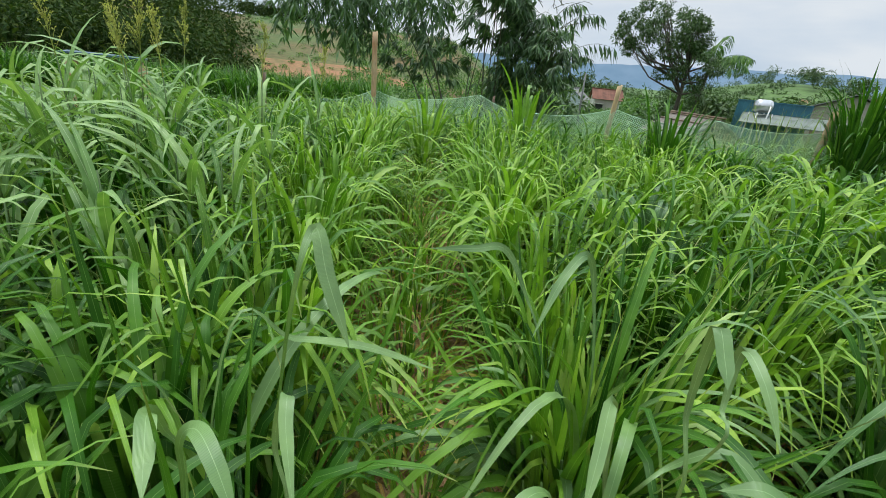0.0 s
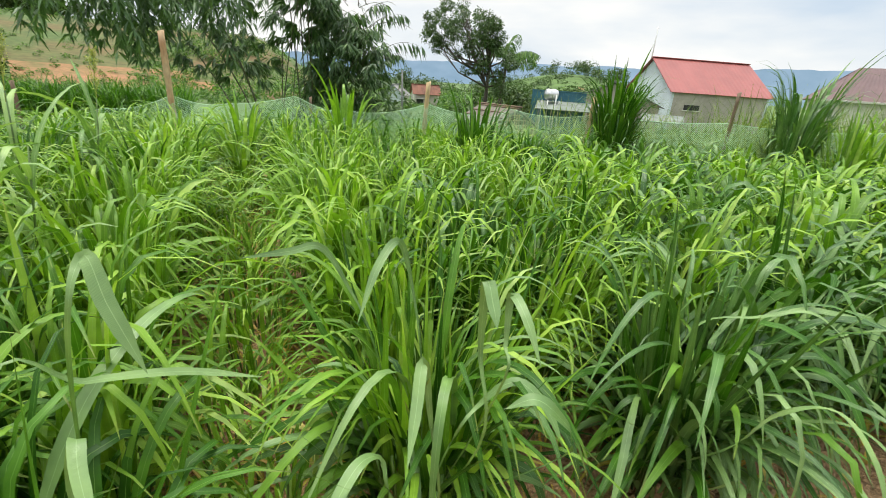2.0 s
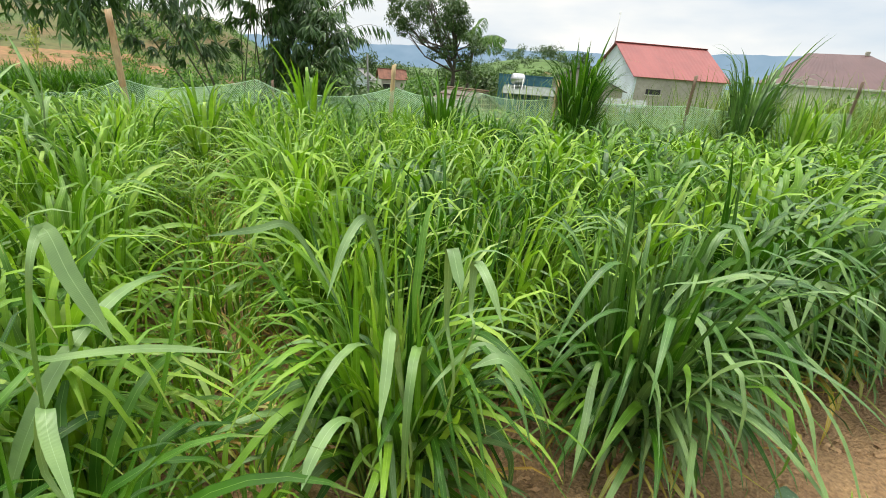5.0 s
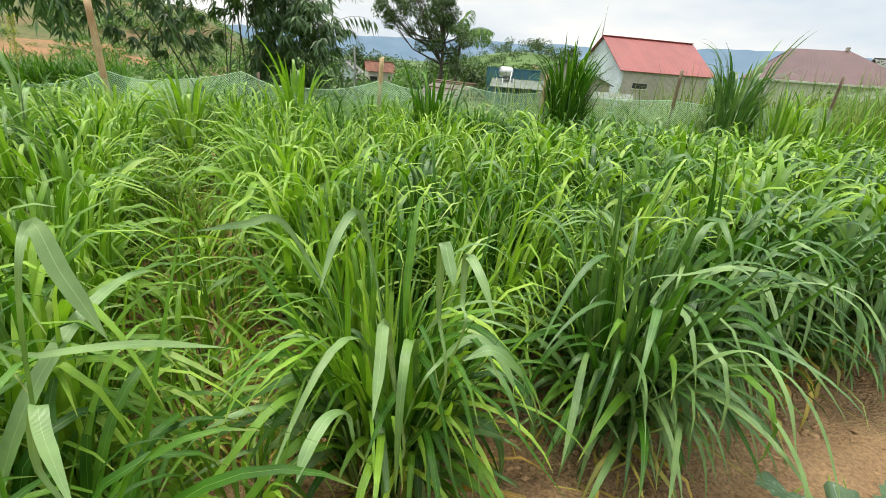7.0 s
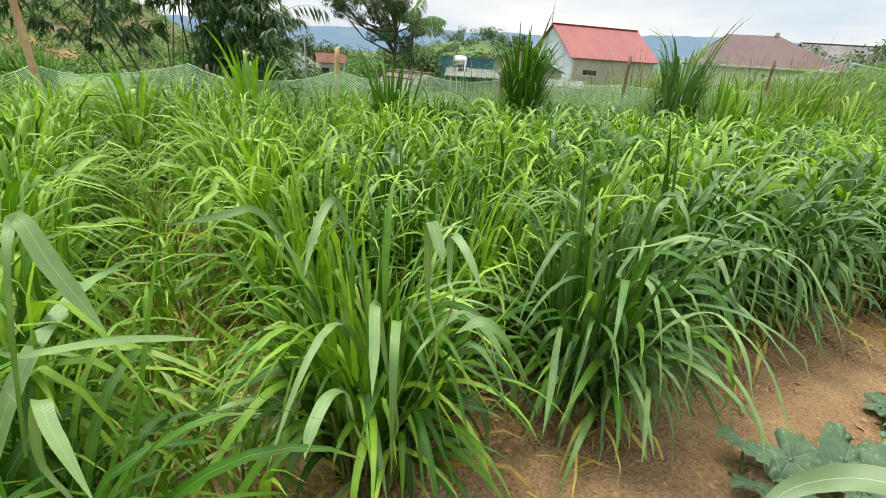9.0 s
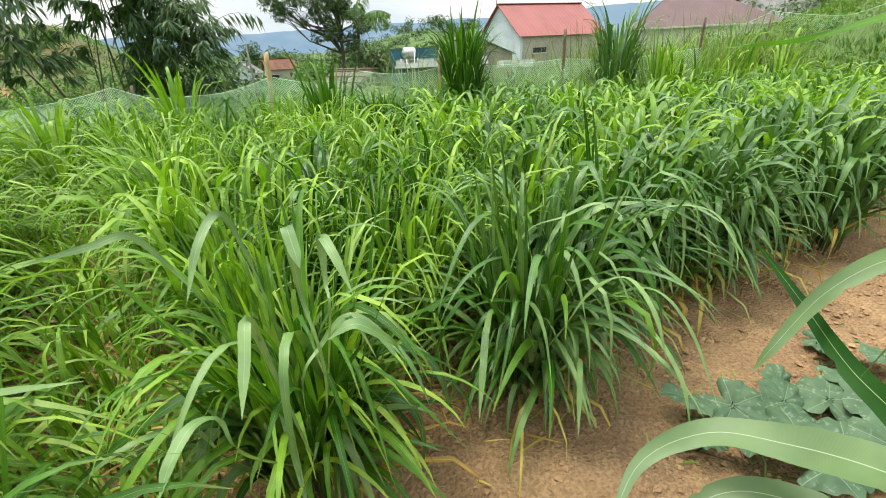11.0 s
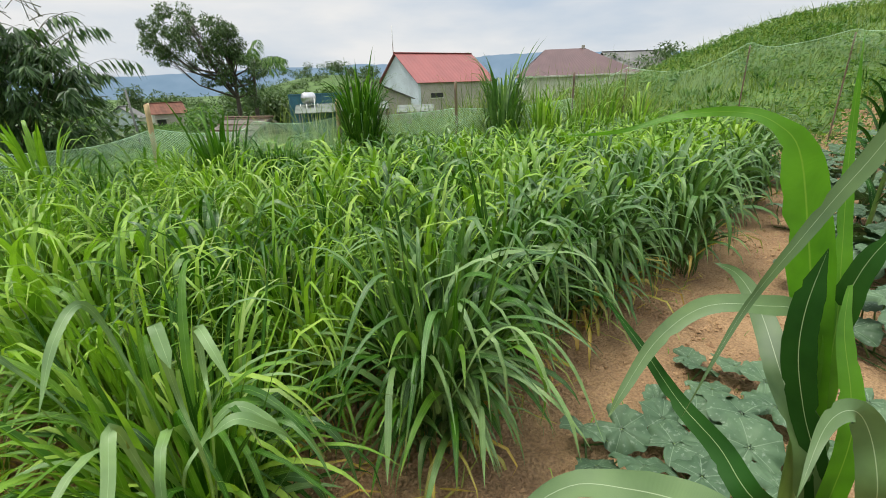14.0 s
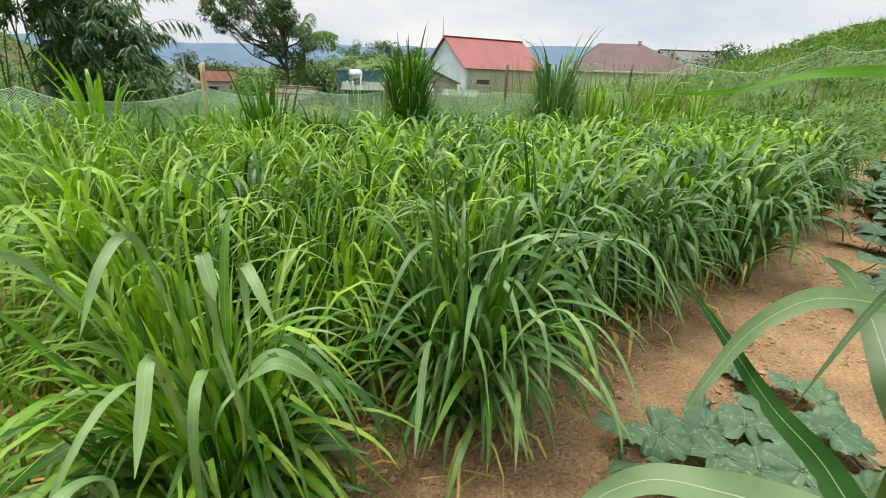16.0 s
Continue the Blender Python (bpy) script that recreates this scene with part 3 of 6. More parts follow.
# near clumps get mostly the deeper green, as shade put into the leaf colour
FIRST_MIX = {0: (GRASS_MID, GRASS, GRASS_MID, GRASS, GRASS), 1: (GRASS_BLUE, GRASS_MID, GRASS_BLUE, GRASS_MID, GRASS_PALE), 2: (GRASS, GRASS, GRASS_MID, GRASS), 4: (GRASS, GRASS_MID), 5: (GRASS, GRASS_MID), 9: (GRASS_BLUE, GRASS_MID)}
used = placed = 0
near_clumps = []
for i, (x, y) in enumerate(SPOTS):
    turn = math.degrees(rng.uniform(0, TAU))
    tall = (1.09 - 0.02 * (math.hypot(x, y) - 1.2)) * rng.uniform(0.92, 1.06)
    if i < NEAR:
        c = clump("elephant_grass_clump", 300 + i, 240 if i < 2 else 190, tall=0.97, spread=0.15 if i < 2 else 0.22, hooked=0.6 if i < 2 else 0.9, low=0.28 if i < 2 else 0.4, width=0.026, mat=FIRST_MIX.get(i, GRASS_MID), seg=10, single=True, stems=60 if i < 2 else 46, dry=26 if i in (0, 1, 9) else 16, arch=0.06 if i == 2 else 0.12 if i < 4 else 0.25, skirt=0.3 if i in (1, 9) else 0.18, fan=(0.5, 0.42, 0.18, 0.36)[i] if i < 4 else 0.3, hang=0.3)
        c.matrix_basis = pose(x, y, 0)
        tagged(c, "dense green elephant grass clump standing on bare soil", "grass clump", "elephant grass plants")
        near_clumps.append(c)
    elif x > 0.2 and y < np.interp(x, EDGE_X, EDGE_Y) + 0.42:
        if placed < len(fringe):
            fringe[placed].matrix_basis = pose(x, y, 0, 0, 0, turn)
        else:
            c = copy_thing(fringe[placed % len(fringe)], pose(x, y, float(height(x, y)), 0, 0, turn))
            c.scale = (1, 1, tall)
        placed += 1
    elif used < len(variants):
        variants[used].matrix_basis = pose(x, y, 0, 0, 0, turn)
        used += 1
    else:
        c = copy_thing(variants[i % 6 + (6 if x > 0.4 + 0.5 * rng.uniform() else 0)], pose(x, y, float(height(x, y)), rng.normal(0, 3), rng.normal(0, 3), turn))
        c.scale = (1, 1, tall)
# low leaves that sprawl across the furrow
for i in range(20):
    y = 0.95 + i * 0.22
    x = -0.82 - 0.47 * (y - 1.2) + rng.normal(0, 0.1)
    c = clump("grass_tuft", 500 + i, 44, tall=0.56, spread=0.16, width=0.018, mat=GRASS, seg=8, stems=6, dry=24, droop=1.1, skirt=0.6)
    c.matrix_basis = pose(x, y, 0)
    tagged(c, "low sprawling grass tuft with some yellow leaves", "grass tuft", "tufts in the furrow")


def hero(owner, points, width, face, mat=None):
    """A leaf of its own shape, belonging to one of the near clumps."""
    c = near_clumps[owner]
    o = np.array(c.matrix_basis.translation)
    foot = np.array([o[0] * 0.8 + points[0][0] * 0.2, o[1] * 0.8 + points[0][1] * 0.2, 0.15])
    v, f, uv = leaf_along([foot] + [tuple(q) for q in points], width, face, seg=26, profile=[(0, 0.15), (0.35, 0.28), (0.55, 0.8), (0.68, 1.0), (0.85, 0.85), (1, 0)])
    return mesh_object("leaf", v - o, f, mat or GRASS_PALE, c, uv, smooth=True)


def hanging_front(owner, count, az_from, az_to, seed, low=0.2, high=0.68, size=1.0):
    """Long leaves that arch out of a clump on its open side and hang to the soil."""
    r = np.random.default_rng(seed)
    c = near_clumps[owner]
    for _ in range(count):
        a = radians(r.uniform(az_from, az_to))
        q = r.uniform(0.05, 0.2)
        bent = r.uniform(0, 1) < 0.55
        v, f, uv = ribbons([(q * math.cos(a), q * math.sin(a), r.uniform(low, high))], a + r.normal(0, 0.45), r.uniform(0.1, 0.7), size * r.uniform(0.4, 0.78), r.uniform(0.02, 0.037), r.uniform(0.2, 0.9) if bent else r.uniform(1.6, 2.6),
                           r.uniform(1.2, 2.2) if bent else 0.0, r.uniform(0.3, 0.65), r.normal(0, 0.6), seg=13, power=r.uniform(1.1, 1.8), sway=r.normal(0, 0.3))
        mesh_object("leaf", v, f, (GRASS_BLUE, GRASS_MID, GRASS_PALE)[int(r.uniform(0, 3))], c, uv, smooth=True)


hanging_front(0, 16, -170, 10, 71)
hanging_front(1, 40, -150, 40, 72)
hanging_front(9, 30, -150, 40, 73)
hanging_front(0, 18, -150, 40, 76, 0.06, 0.3, 0.62)
hanging_front(1, 34, -170, 60, 77, 0.06, 0.3, 0.62)
hanging_front(9, 30, -170, 60, 78, 0.06, 0.3, 0.62)
hanging_front(0, 26, -70, 60, 81, 0.05, 0.35, 0.8)
hanging_front(0, 18, 150, 230, 82, 0.05, 0.4, 0.85)
hanging_front(1, 30, -160, -10, 83, 0.04, 0.3, 0.8)
hanging_front(3, 3, -60, 80, 75)
TO_EYE = (0.1, -0.8, 0.45)
hero(2, [(-0.739, 0.622, 0.994), (-0.711, 0.654, 1.157), (-0.664, 0.624, 1.101), (-0.61, 0.599, 1.017)], 0.024, (0.4, -0.7, 0.5))
hero(0, [(-0.127, 0.778, 0.758), (-0.143, 0.802, 0.951), (-0.146, 0.798, 1.095), (-0.135, 0.753, 1.071), (-0.129, 0.728, 1.047)], 0.022, TO_EYE)
hero(0, [(-0.196, 0.808, 0.571), (-0.225, 0.808, 0.784), (-0.246, 0.8, 0.924), (-0.251, 0.72, 0.882), (-0.257, 0.645, 0.829)], 0.022, TO_EYE)
hero(3, [(-0.812, 0.472, 0.775), (-0.808, 0.453, 0.905), (-0.782, 0.423, 0.97), (-0.731, 0.382, 0.971), (-0.688, 0.346, 0.958)], 0.023, (0.6, -0.3, 0.6))
hero(0, [(-0.259, 1.148, 0.653), (-0.305, 1.197, 0.908), (-0.341, 1.192, 1.014), (-0.382, 1.107, 0.973), (-0.411, 1.005, 0.869)], 0.022, TO_EYE)
hero(0, [(-0.387, 1.109, 0.747), (-0.462, 1.134, 0.904), (-0.529, 1.143, 1.001), (-0.593, 1.095, 1.004), (-0.675, 1.013, 1.013)], 0.019, TO_EYE)
hero(3, [(-0.835, 0.588, 0.957), (-0.787, 0.689, 0.92), (-0.695, 0.79, 0.873), (-0.577, 0.866, 0.813)], 0.017, (0.2, -0.4, 0.9))
hero(0, [(-0.284, 0.706, 0.684), (-0.303, 0.683, 0.802), (-0.329, 0.644, 0.839), (-0.353, 0.593, 0.823), (-0.363, 0.551, 0.8)], 0.024, (-0.2, -0.4, 0.9))
hero(0, [(-0.181, 0.817, 0.72), (-0.129, 0.827, 0.815), (-0.066, 0.824, 0.876), (-0.011, 0.791, 0.849), (0.025, 0.749, 0.79)], 0.022, (0.2, -0.4, 0.9))
hero(1, [(0.564, 1.037, 0.548), (0.636, 1.013, 0.689), (0.692, 0.938, 0.769), (0.7, 0.829, 0.731), (0.69, 0.737, 0.63)], 0.022, (0.3, -0.5, 0.8))
hero(0, [(0.02, 0.8, 0.7), (0.021, 0.72, 0.845), (-0.019, 0.696, 0.913), (-0.058, 0.7, 0.937), (-0.104, 0.7, 0.914)], 0.024, (0.1, -0.4, 0.9))
hero(0, [(-0.103, 0.794, 0.87), (-0.096, 0.82, 0.962), (-0.092, 0.845, 1.049), (-0.073, 0.785, 1.039), (-0.049, 0.729, 0.98)], 0.019, TO_EYE)
hero(3, [(-0.66, 0.5, 0.7), (-0.68, 0.52, 0.88), (-0.662, 0.529, 0.967), (-0.63, 0.49, 0.955), (-0.57, 0.431, 0.9)], 0.019, (0.5, -0.3, 0.6))
hero(3, [(-0.76, 0.43, 0.8), (-0.73, 0.42, 0.945), (-0.701, 0.423, 0.982), (-0.647, 0.401, 0.979), (-0.593, 0.378, 0.93)], 0.022, (0.4, -0.3, 0.8))
hero(1, [(0.454, 1.227, 0.506), (0.519, 1.24, 0.794), (0.616, 1.151, 0.886), (0.698, 1.103, 0.933), (0.752, 1.044, 0.9)], 0.016, (0.2, -0.3, 0.9))
hero(1, [(0.665, 1.219, 0.47), (0.767, 1.111, 0.592), (0.862, 1.014, 0.657), (0.881, 0.868, 0.602), (0.861, 0.701, 0.45)], 0.022, (0.4, -0.4, 0.8))
hero(1, [(0.603, 1.279, 0.507), (0.722, 1.115, 0.559), (0.796, 0.958, 0.58), (0.79, 0.788, 0.525), (0.771, 0.696, 0.42)], 0.022, (0.3, -0.5, 0.8))
hero(1, [(0.546, 1.273, 0.381), (0.446, 1.282, 0.513), (0.373, 1.177, 0.514), (0.318, 1.065, 0.443), (0.273, 0.978, 0.33)], 0.024, (-0.2, -0.6, 0.7))
hero(1, [(0.601, 1.116, 0.318), (0.642, 1.046, 0.424), (0.605, 0.971, 0.405), (0.539, 0.851, 0.3)], 0.022, (0.1, -0.7, 0.6))
hero(9, [(1.305, 1.373, 0.332), (1.337, 1.413, 0.659), (1.276, 1.447, 0.758), (1.185, 1.368, 0.601)], 0.022, (-0.4, -0.6, 0.6))
hero(1, [(0.931, 1.391, 0.551), (1.058, 1.296, 0.787), (1.161, 1.155, 0.834), (1.169, 1.014, 0.747), (1.196, 0.906, 0.6)], 0.019, (0.3, -0.5, 0.8))

# ---------------------------------------------------------------- tall sorghum grass with seed heads


def seed_head(parent, top, lean_az, size=0.27):
    r = np.random.default_rng(int(abs(top[0] * 1000)) + 3)
    heap = Heap()
    axis = np.array([math.cos(lean_az) * 0.12, math.sin(lean_az) * 0.12, 1.0])
    for _ in range(34):
        t = r.uniform(0, 1) ** 0.8
        a = r.uniform(0, TAU)
        b = np.asarray(top) + axis * size * t
        L = size * (0.42 - 0.28 * t) * r.uniform(0.5, 1.2)
        e = b + np.array([math.cos(a) * 0.45, math.sin(a) * 0.45, 0.85]) * L
        heap.add(*tube_data(np.linspace(b, e, 3), (0.0012, 0.001, 0.0007), 4))
        q = r.uniform(0.25, 1.05, 9)[:, None]
        heap.add(*cards(b + (e - b) * q + r.normal(0, 0.002, (9, 3)), r.normal(0, 0.6, (9, 3)) + np.array([0, 0, 0.6]), 0.013, 0.006, 0.0))
    heap.add(*tube_data(np.linspace(np.asarray(top) - axis * 0.05, np.asarray(top) + axis * size, 3), (0.003, 0.0022, 0.001), 5))
    return heap.done("seed_head", SEED, parent, "loose yellow-green seed head")


def sorghum(x, y, seed, tall, head):
    r = np.random.default_rng(seed)
    ob = new("sorghum_plant")
    stems, n = [], 3
    leaf = dict(base=[], az=[], lean=[], length=[], width=[], curl=[], kink=[], kink_at=[], twist=[], sway=[])
    heads = []
    for j in range(n):
        a = r.uniform(0, TAU)
        lean = r.uniform(0.02, 0.16)
        h = tall * r.uniform(0.8, 1.0) if j else tall
        d = np.array([math.cos(a) * math.sin(lean), math.sin(a) * math.sin(lean), 1.0])
        b = np.array([r.normal(0, 0.06), r.normal(0, 0.06), -0.03])
        v, f, uv = tube_data(b + np.linspace(0, 1, 6)[:, None] * d * h, np.linspace(0.008, 0.003, 6), 5)
        mesh_object("stem", v, f, STEM, ob, uv, smooth=True)
        if j == 0:
            heads.append((b + d * h, a))
        for q in range(8):
            t = r.uniform(0.2, 0.9)
            leaf["base"].append(b + d * h * t)
            leaf["az"].append(r.uniform(0, TAU))
            leaf["lean"].append(r.uniform(0.2, 0.6))
            leaf["length"].append(r.uniform(0.4, 0.65))
            leaf["width"].append(r.uniform(0.022, 0.038))
            leaf["curl"].append(r.uniform(0.9, 2.1))
            leaf["kink"].append(r.choice([0, 0, 1.2]))
            leaf["kink_at"].append(r.uniform(0.4, 0.8))
            leaf["twist"].append(r.normal(0, 0.5))
            leaf["sway"].append(r.normal(0, 0.3))
    v, f, uv = ribbons(**{a: np.array(b) for a, b in leaf.items()}, seg=7)
    mesh_object("leaves", v, f, SORGHUM, ob, uv, smooth=True)["kind"] = "stuff"
    if head:
        for top, a in heads:
            seed_head(ob, top, a)
    ob.matrix_basis = pose(x, y, 0)
    return tagged(ob, "tall grey-green sorghum grass" + (" with a yellow seed head" if head else ""), "sorghum", "tall grass stand")


for i in range(110):
    x, y = rng.uniform(-5.2, -1.75), rng.uniform(0.25, 4.0)
    if math.degrees(math.atan2(x + 0.3, y - 0.15)) > -50:
        continue
    sorghum(x, y, 900 + i, rng.uniform(0.95, 1.25), False)
for i, (az, d, top) in enumerate(((-55.6, 2.7, 1.52), (-52.3, 2.8, 1.5), (-47.6, 2.87, 1.47), (-58.1, 3.0, 1.54), (-56.3, 3.3, 1.48), (-61.1, 3.2, 1.5), (-38.9, 3.6, 1.4), (-54.0, 3.4, 1.55))):
    px, py, _ = polar(az, d)
    sorghum(px - 0.3, py + 0.15, 1200 + i, top - 0.2, True)

# ---------------------------------------------------------------- fence of stakes and green net


def stake(x, y, z, top, lean, az, radius, mat, name, label, nodes=True):
    """A stake driven into the ground, with the rings of bamboo and a slanting cut at the top."""
    n = 14
    t = np.linspace(0, 1, n)
    dx, dy = math.cos(az) * lean * (top - z), math.sin(az) * lean * (top - z)
    pts = np.stack([x - dx * (1 - t), y - dy * (1 - t), z - 0.15 + t * (top - z + 0.15)], -1)
    rad = radius * (1 + (0.13 * (np.arange(n) % 4 == 2) if nodes else 0.05 * np.sin(t * 40)))
    v, f, uv = tube_data(pts, rad, 8)
    v[-8:, 2] += np.linspace(-0.5, 0.5, 8) * radius * 1.2
    ob = mesh_object(name, v, f, mat, None, uv, smooth=True)
    return tagged(ob, label, "fence post", "fence posts")


stake(-3.74, 5.84, 0, 1.75, 0.02, 2.5, 0.036, BAMBOO_CANE, "bamboo_post", "upright brown bamboo post with a pale cut top")
stake(-0.52, 5.65, 0, 1.39, 0.06, 0.3, 0.026, STAKE_WOOD, "bamboo_post", "leaning pale split-bamboo post with a pointed top", False)
stake(-4.9, 5.0, 0, 1.12, 0.02, 0.3, 0.02, DARK_WOOD, "wooden_post", "thin weathered wooden fence post", False)
stake(-2.0, 5.9, 0, 1.12, 0.03, 0.3, 0.016, DARK_WOOD, "wooden_post", "thin weathered wooden fence post", False)
stake(1.55, 5.95, 0, 1.36, 0.05, 0.3, 0.034, BAMBOO_CANE, "bamboo_post", "short brown bamboo post beside tall grass")
stake(3.3, 5.95, 0, 1.52, 0.0, 0.3, 0.022, DARK_WOOD, "wooden_post", "dark weathered wooden fence post", False)
stake(5.6, 6.0, 0, 1.6, 0.0, 0.3, 0.018, DARK_WOOD, "wooden_post", "dark weathered wooden fence post", False)


def net(points, name, label, cell=0.014, tall=0.75, sag=0.05, seed=5, half=0.0013):
    """A net of diamond mesh, hung between posts and sagging: every cord is a thin strip."""
    r = np.random.default_rng(seed)
    pts = np.array(points, float)
    seglen = np.hypot(*np.diff(pts[:, :2], axis=0).T)
    run = np.concatenate([[0], np.cumsum(seglen)])
    nu, nv = int(run[-1] / cell), int(tall / cell)
    u = np.linspace(0, run[-1], nu)
    x, y, top = (np.interp(u, run, pts[:, i]) for i in range(3))
    j = np.clip(np.searchsorted(run, u, "right") - 1, 0, len(seglen) - 1)
    t = (u - run[j]) / seglen[j]
    top = top - sag * 4 * t * (1 - t) * (0.6 + 0.8 * np.sin(j * 2.1 + 1) ** 2)
    grid = np.zeros((nv, nu, 3))
    for b in range(nv):
        q = b / (nv - 1)
        wob = np.array([noise.noise((a * 1.3, q * 2, seed)) * 0.09 for a in u])
        grid[b] = np.stack([x + wob * 0.3, y + wob - 0.12 * math.sin(q * 3.1), top - q * tall * (0.92 + 0.08 * np.sin(u * 1.7))], -1)
    v, f = [], []
    for b in range(nv - 1):
        for a in range(nu - 1):
            for p, q2 in (((b, a), (b + 1, a + 1)), ((b, a + 1), (b + 1, a))):
                if (b + a) % 2:
                    continue
                k0 = len(v)
                A, B = grid[p], grid[q2]
                off = np.array([half, 0, half if q2[1] > p[1] else -half])
                v += [A - off, A + off, B + off, B - off]
                f.append((k0, k0 + 1, k0 + 2, k0 + 3))
    ob = new(name)
    mesh_object("netting", np.array(v), np.array(f), NET, ob)
    tube("top_cord", grid[0][::6], np.full(len(grid[0][::6]), 0.004), NET, ob, 5, "thicker cord along the top")
    return tagged(ob, label, "net fence", kind="")


net([(-6.5, 4.2, 0.6), (-4.9, 5.0, 0.68), (-4.3, 5.4, 0.86), (-3.74, 5.84, 1.03), (-3.0, 5.8, 0.98), (-2.15, 5.75, 1.13), (-1.5, 5.7, 1.0), (-0.52, 5.65, 1.15), (0.1, 5.9, 1.05), (0.53, 6.1, 1.14), (1.55, 5.95, 1.14), (3.3, 5.95, 1.15), (5.6, 6.0, 1.2)],
    "net_fence", "sagging green mesh net strung between bamboo posts")

# ---------------------------------------------------------------- taller clumps along the fence
TALL = [(17.2, 6.0, 1.78, 460), (34.8, 6.8, 1.95, 180), (39.4, 6.6, 1.55, 120), (0.6, 4.8, 1.42, 130), (-15.2, 5.3, 1.5, 100), (-26.6, 5.3, 1.28, 90), (31.0, 6.4, 1.2, 40), (47.0, 8.0, 1.6, 34), (50.5, 8.2, 1.7, 34), (41.6, 6.8, 1.5, 44), (43.8, 7.2, 1.45, 34), (45.3, 7.5, 1.6, 34)]
for i, (az, d, top, count) in enumerate(TALL):
    px, py, _ = polar(az, d)
    r = np.random.default_rng(50 + i)
    ob = new("tall_grass_clump")
    tillers(r, 12, top * 1.2, 0.14).done("stem_tuft", STEM, ob)["kind"] = "stuff"
    a = r.uniform(0, TAU, count)
    rad = 0.15 * np.sqrt(r.uniform(0, 1, count))
    z0 = r.uniform(0.0, 0.62, count) * top
    out = rad + z0 * 0.08
    v, f, uv = ribbons(np.stack([out * np.cos(a), out * np.sin(a), z0], -1), a, r.uniform(0.02, 0.24, count) + (r.uniform(0, 0.4, count) if i in (4, 5) else 0), r.uniform(0.26, 0.5, count) * top * np.where(r.uniform(0, 1, count) < 0.06, 1.08, 1.0),
                       r.uniform(0.022, 0.038, count) * (1.3 if i in (1, 3, 4, 5) else 1.0), r.uniform(0.05, 1.0, count), np.where(r.uniform(0, 1, count) < 0.6, r.uniform(0.8, 2.6, count), 0), r.uniform(0.6, 0.92, count), r.normal(0, 0.4, count), 7)
    mesh_object("leaves", v, f, GRASS_BLUE if i == 1 else GRASS if i in (2, 4, 5, 6, 7, 8, 9, 10, 11) else GRASS_MID, ob, uv, smooth=True)["kind"] = "stuff"
    ob.matrix_basis = pose(px, py, float(height(px, py)))
    tagged(ob, "tall upright clump of green grass beside the net fence", "grass clump", "tall clumps along the fence")

# rank weeds just beyond the fence, thickest towards the bank
rw = np.random.default_rng(404)
n = 6500
x, y = rw.uniform(0.6, 8.2, n), rw.uniform(6.2, 8.6, n)
keep = rw.uniform(0, 1, n) < np.interp(x, [0.6, 2.2, 3.4, 8], [0.25, 0.5, 1.0, 1.0])
x, y = x[keep], y[keep]
n = len(x)
size = np.interp(x, [3, 5], [1.2, 1.4]) + 0.35 * np.array([noise.noise((a * 0.9, b * 0.9, 21)) for a, b in zip(x, y)])
v, f, uv = ribbons(np.stack([x, y, height(x, y)], -1), rw.uniform(0, TAU, n), rw.uniform(0.03, 0.4, n), size * rw.uniform(0.6, 1.35, n), rw.uniform(0.008, 0.02, n), rw.uniform(0.2, 1.6, n), np.where(rw.uniform(0, 1, n) < 0.4, 1.6, 0.0), rw.uniform(0.6, 0.9, n), seg=5)
tagged(mesh_object("fence_weeds", v, f, BANK_GRASS, None, uv), "rank pale green weeds growing behind the net fence", "weeds", kind="stuff")

# ---------------------------------------------------------------- bamboo


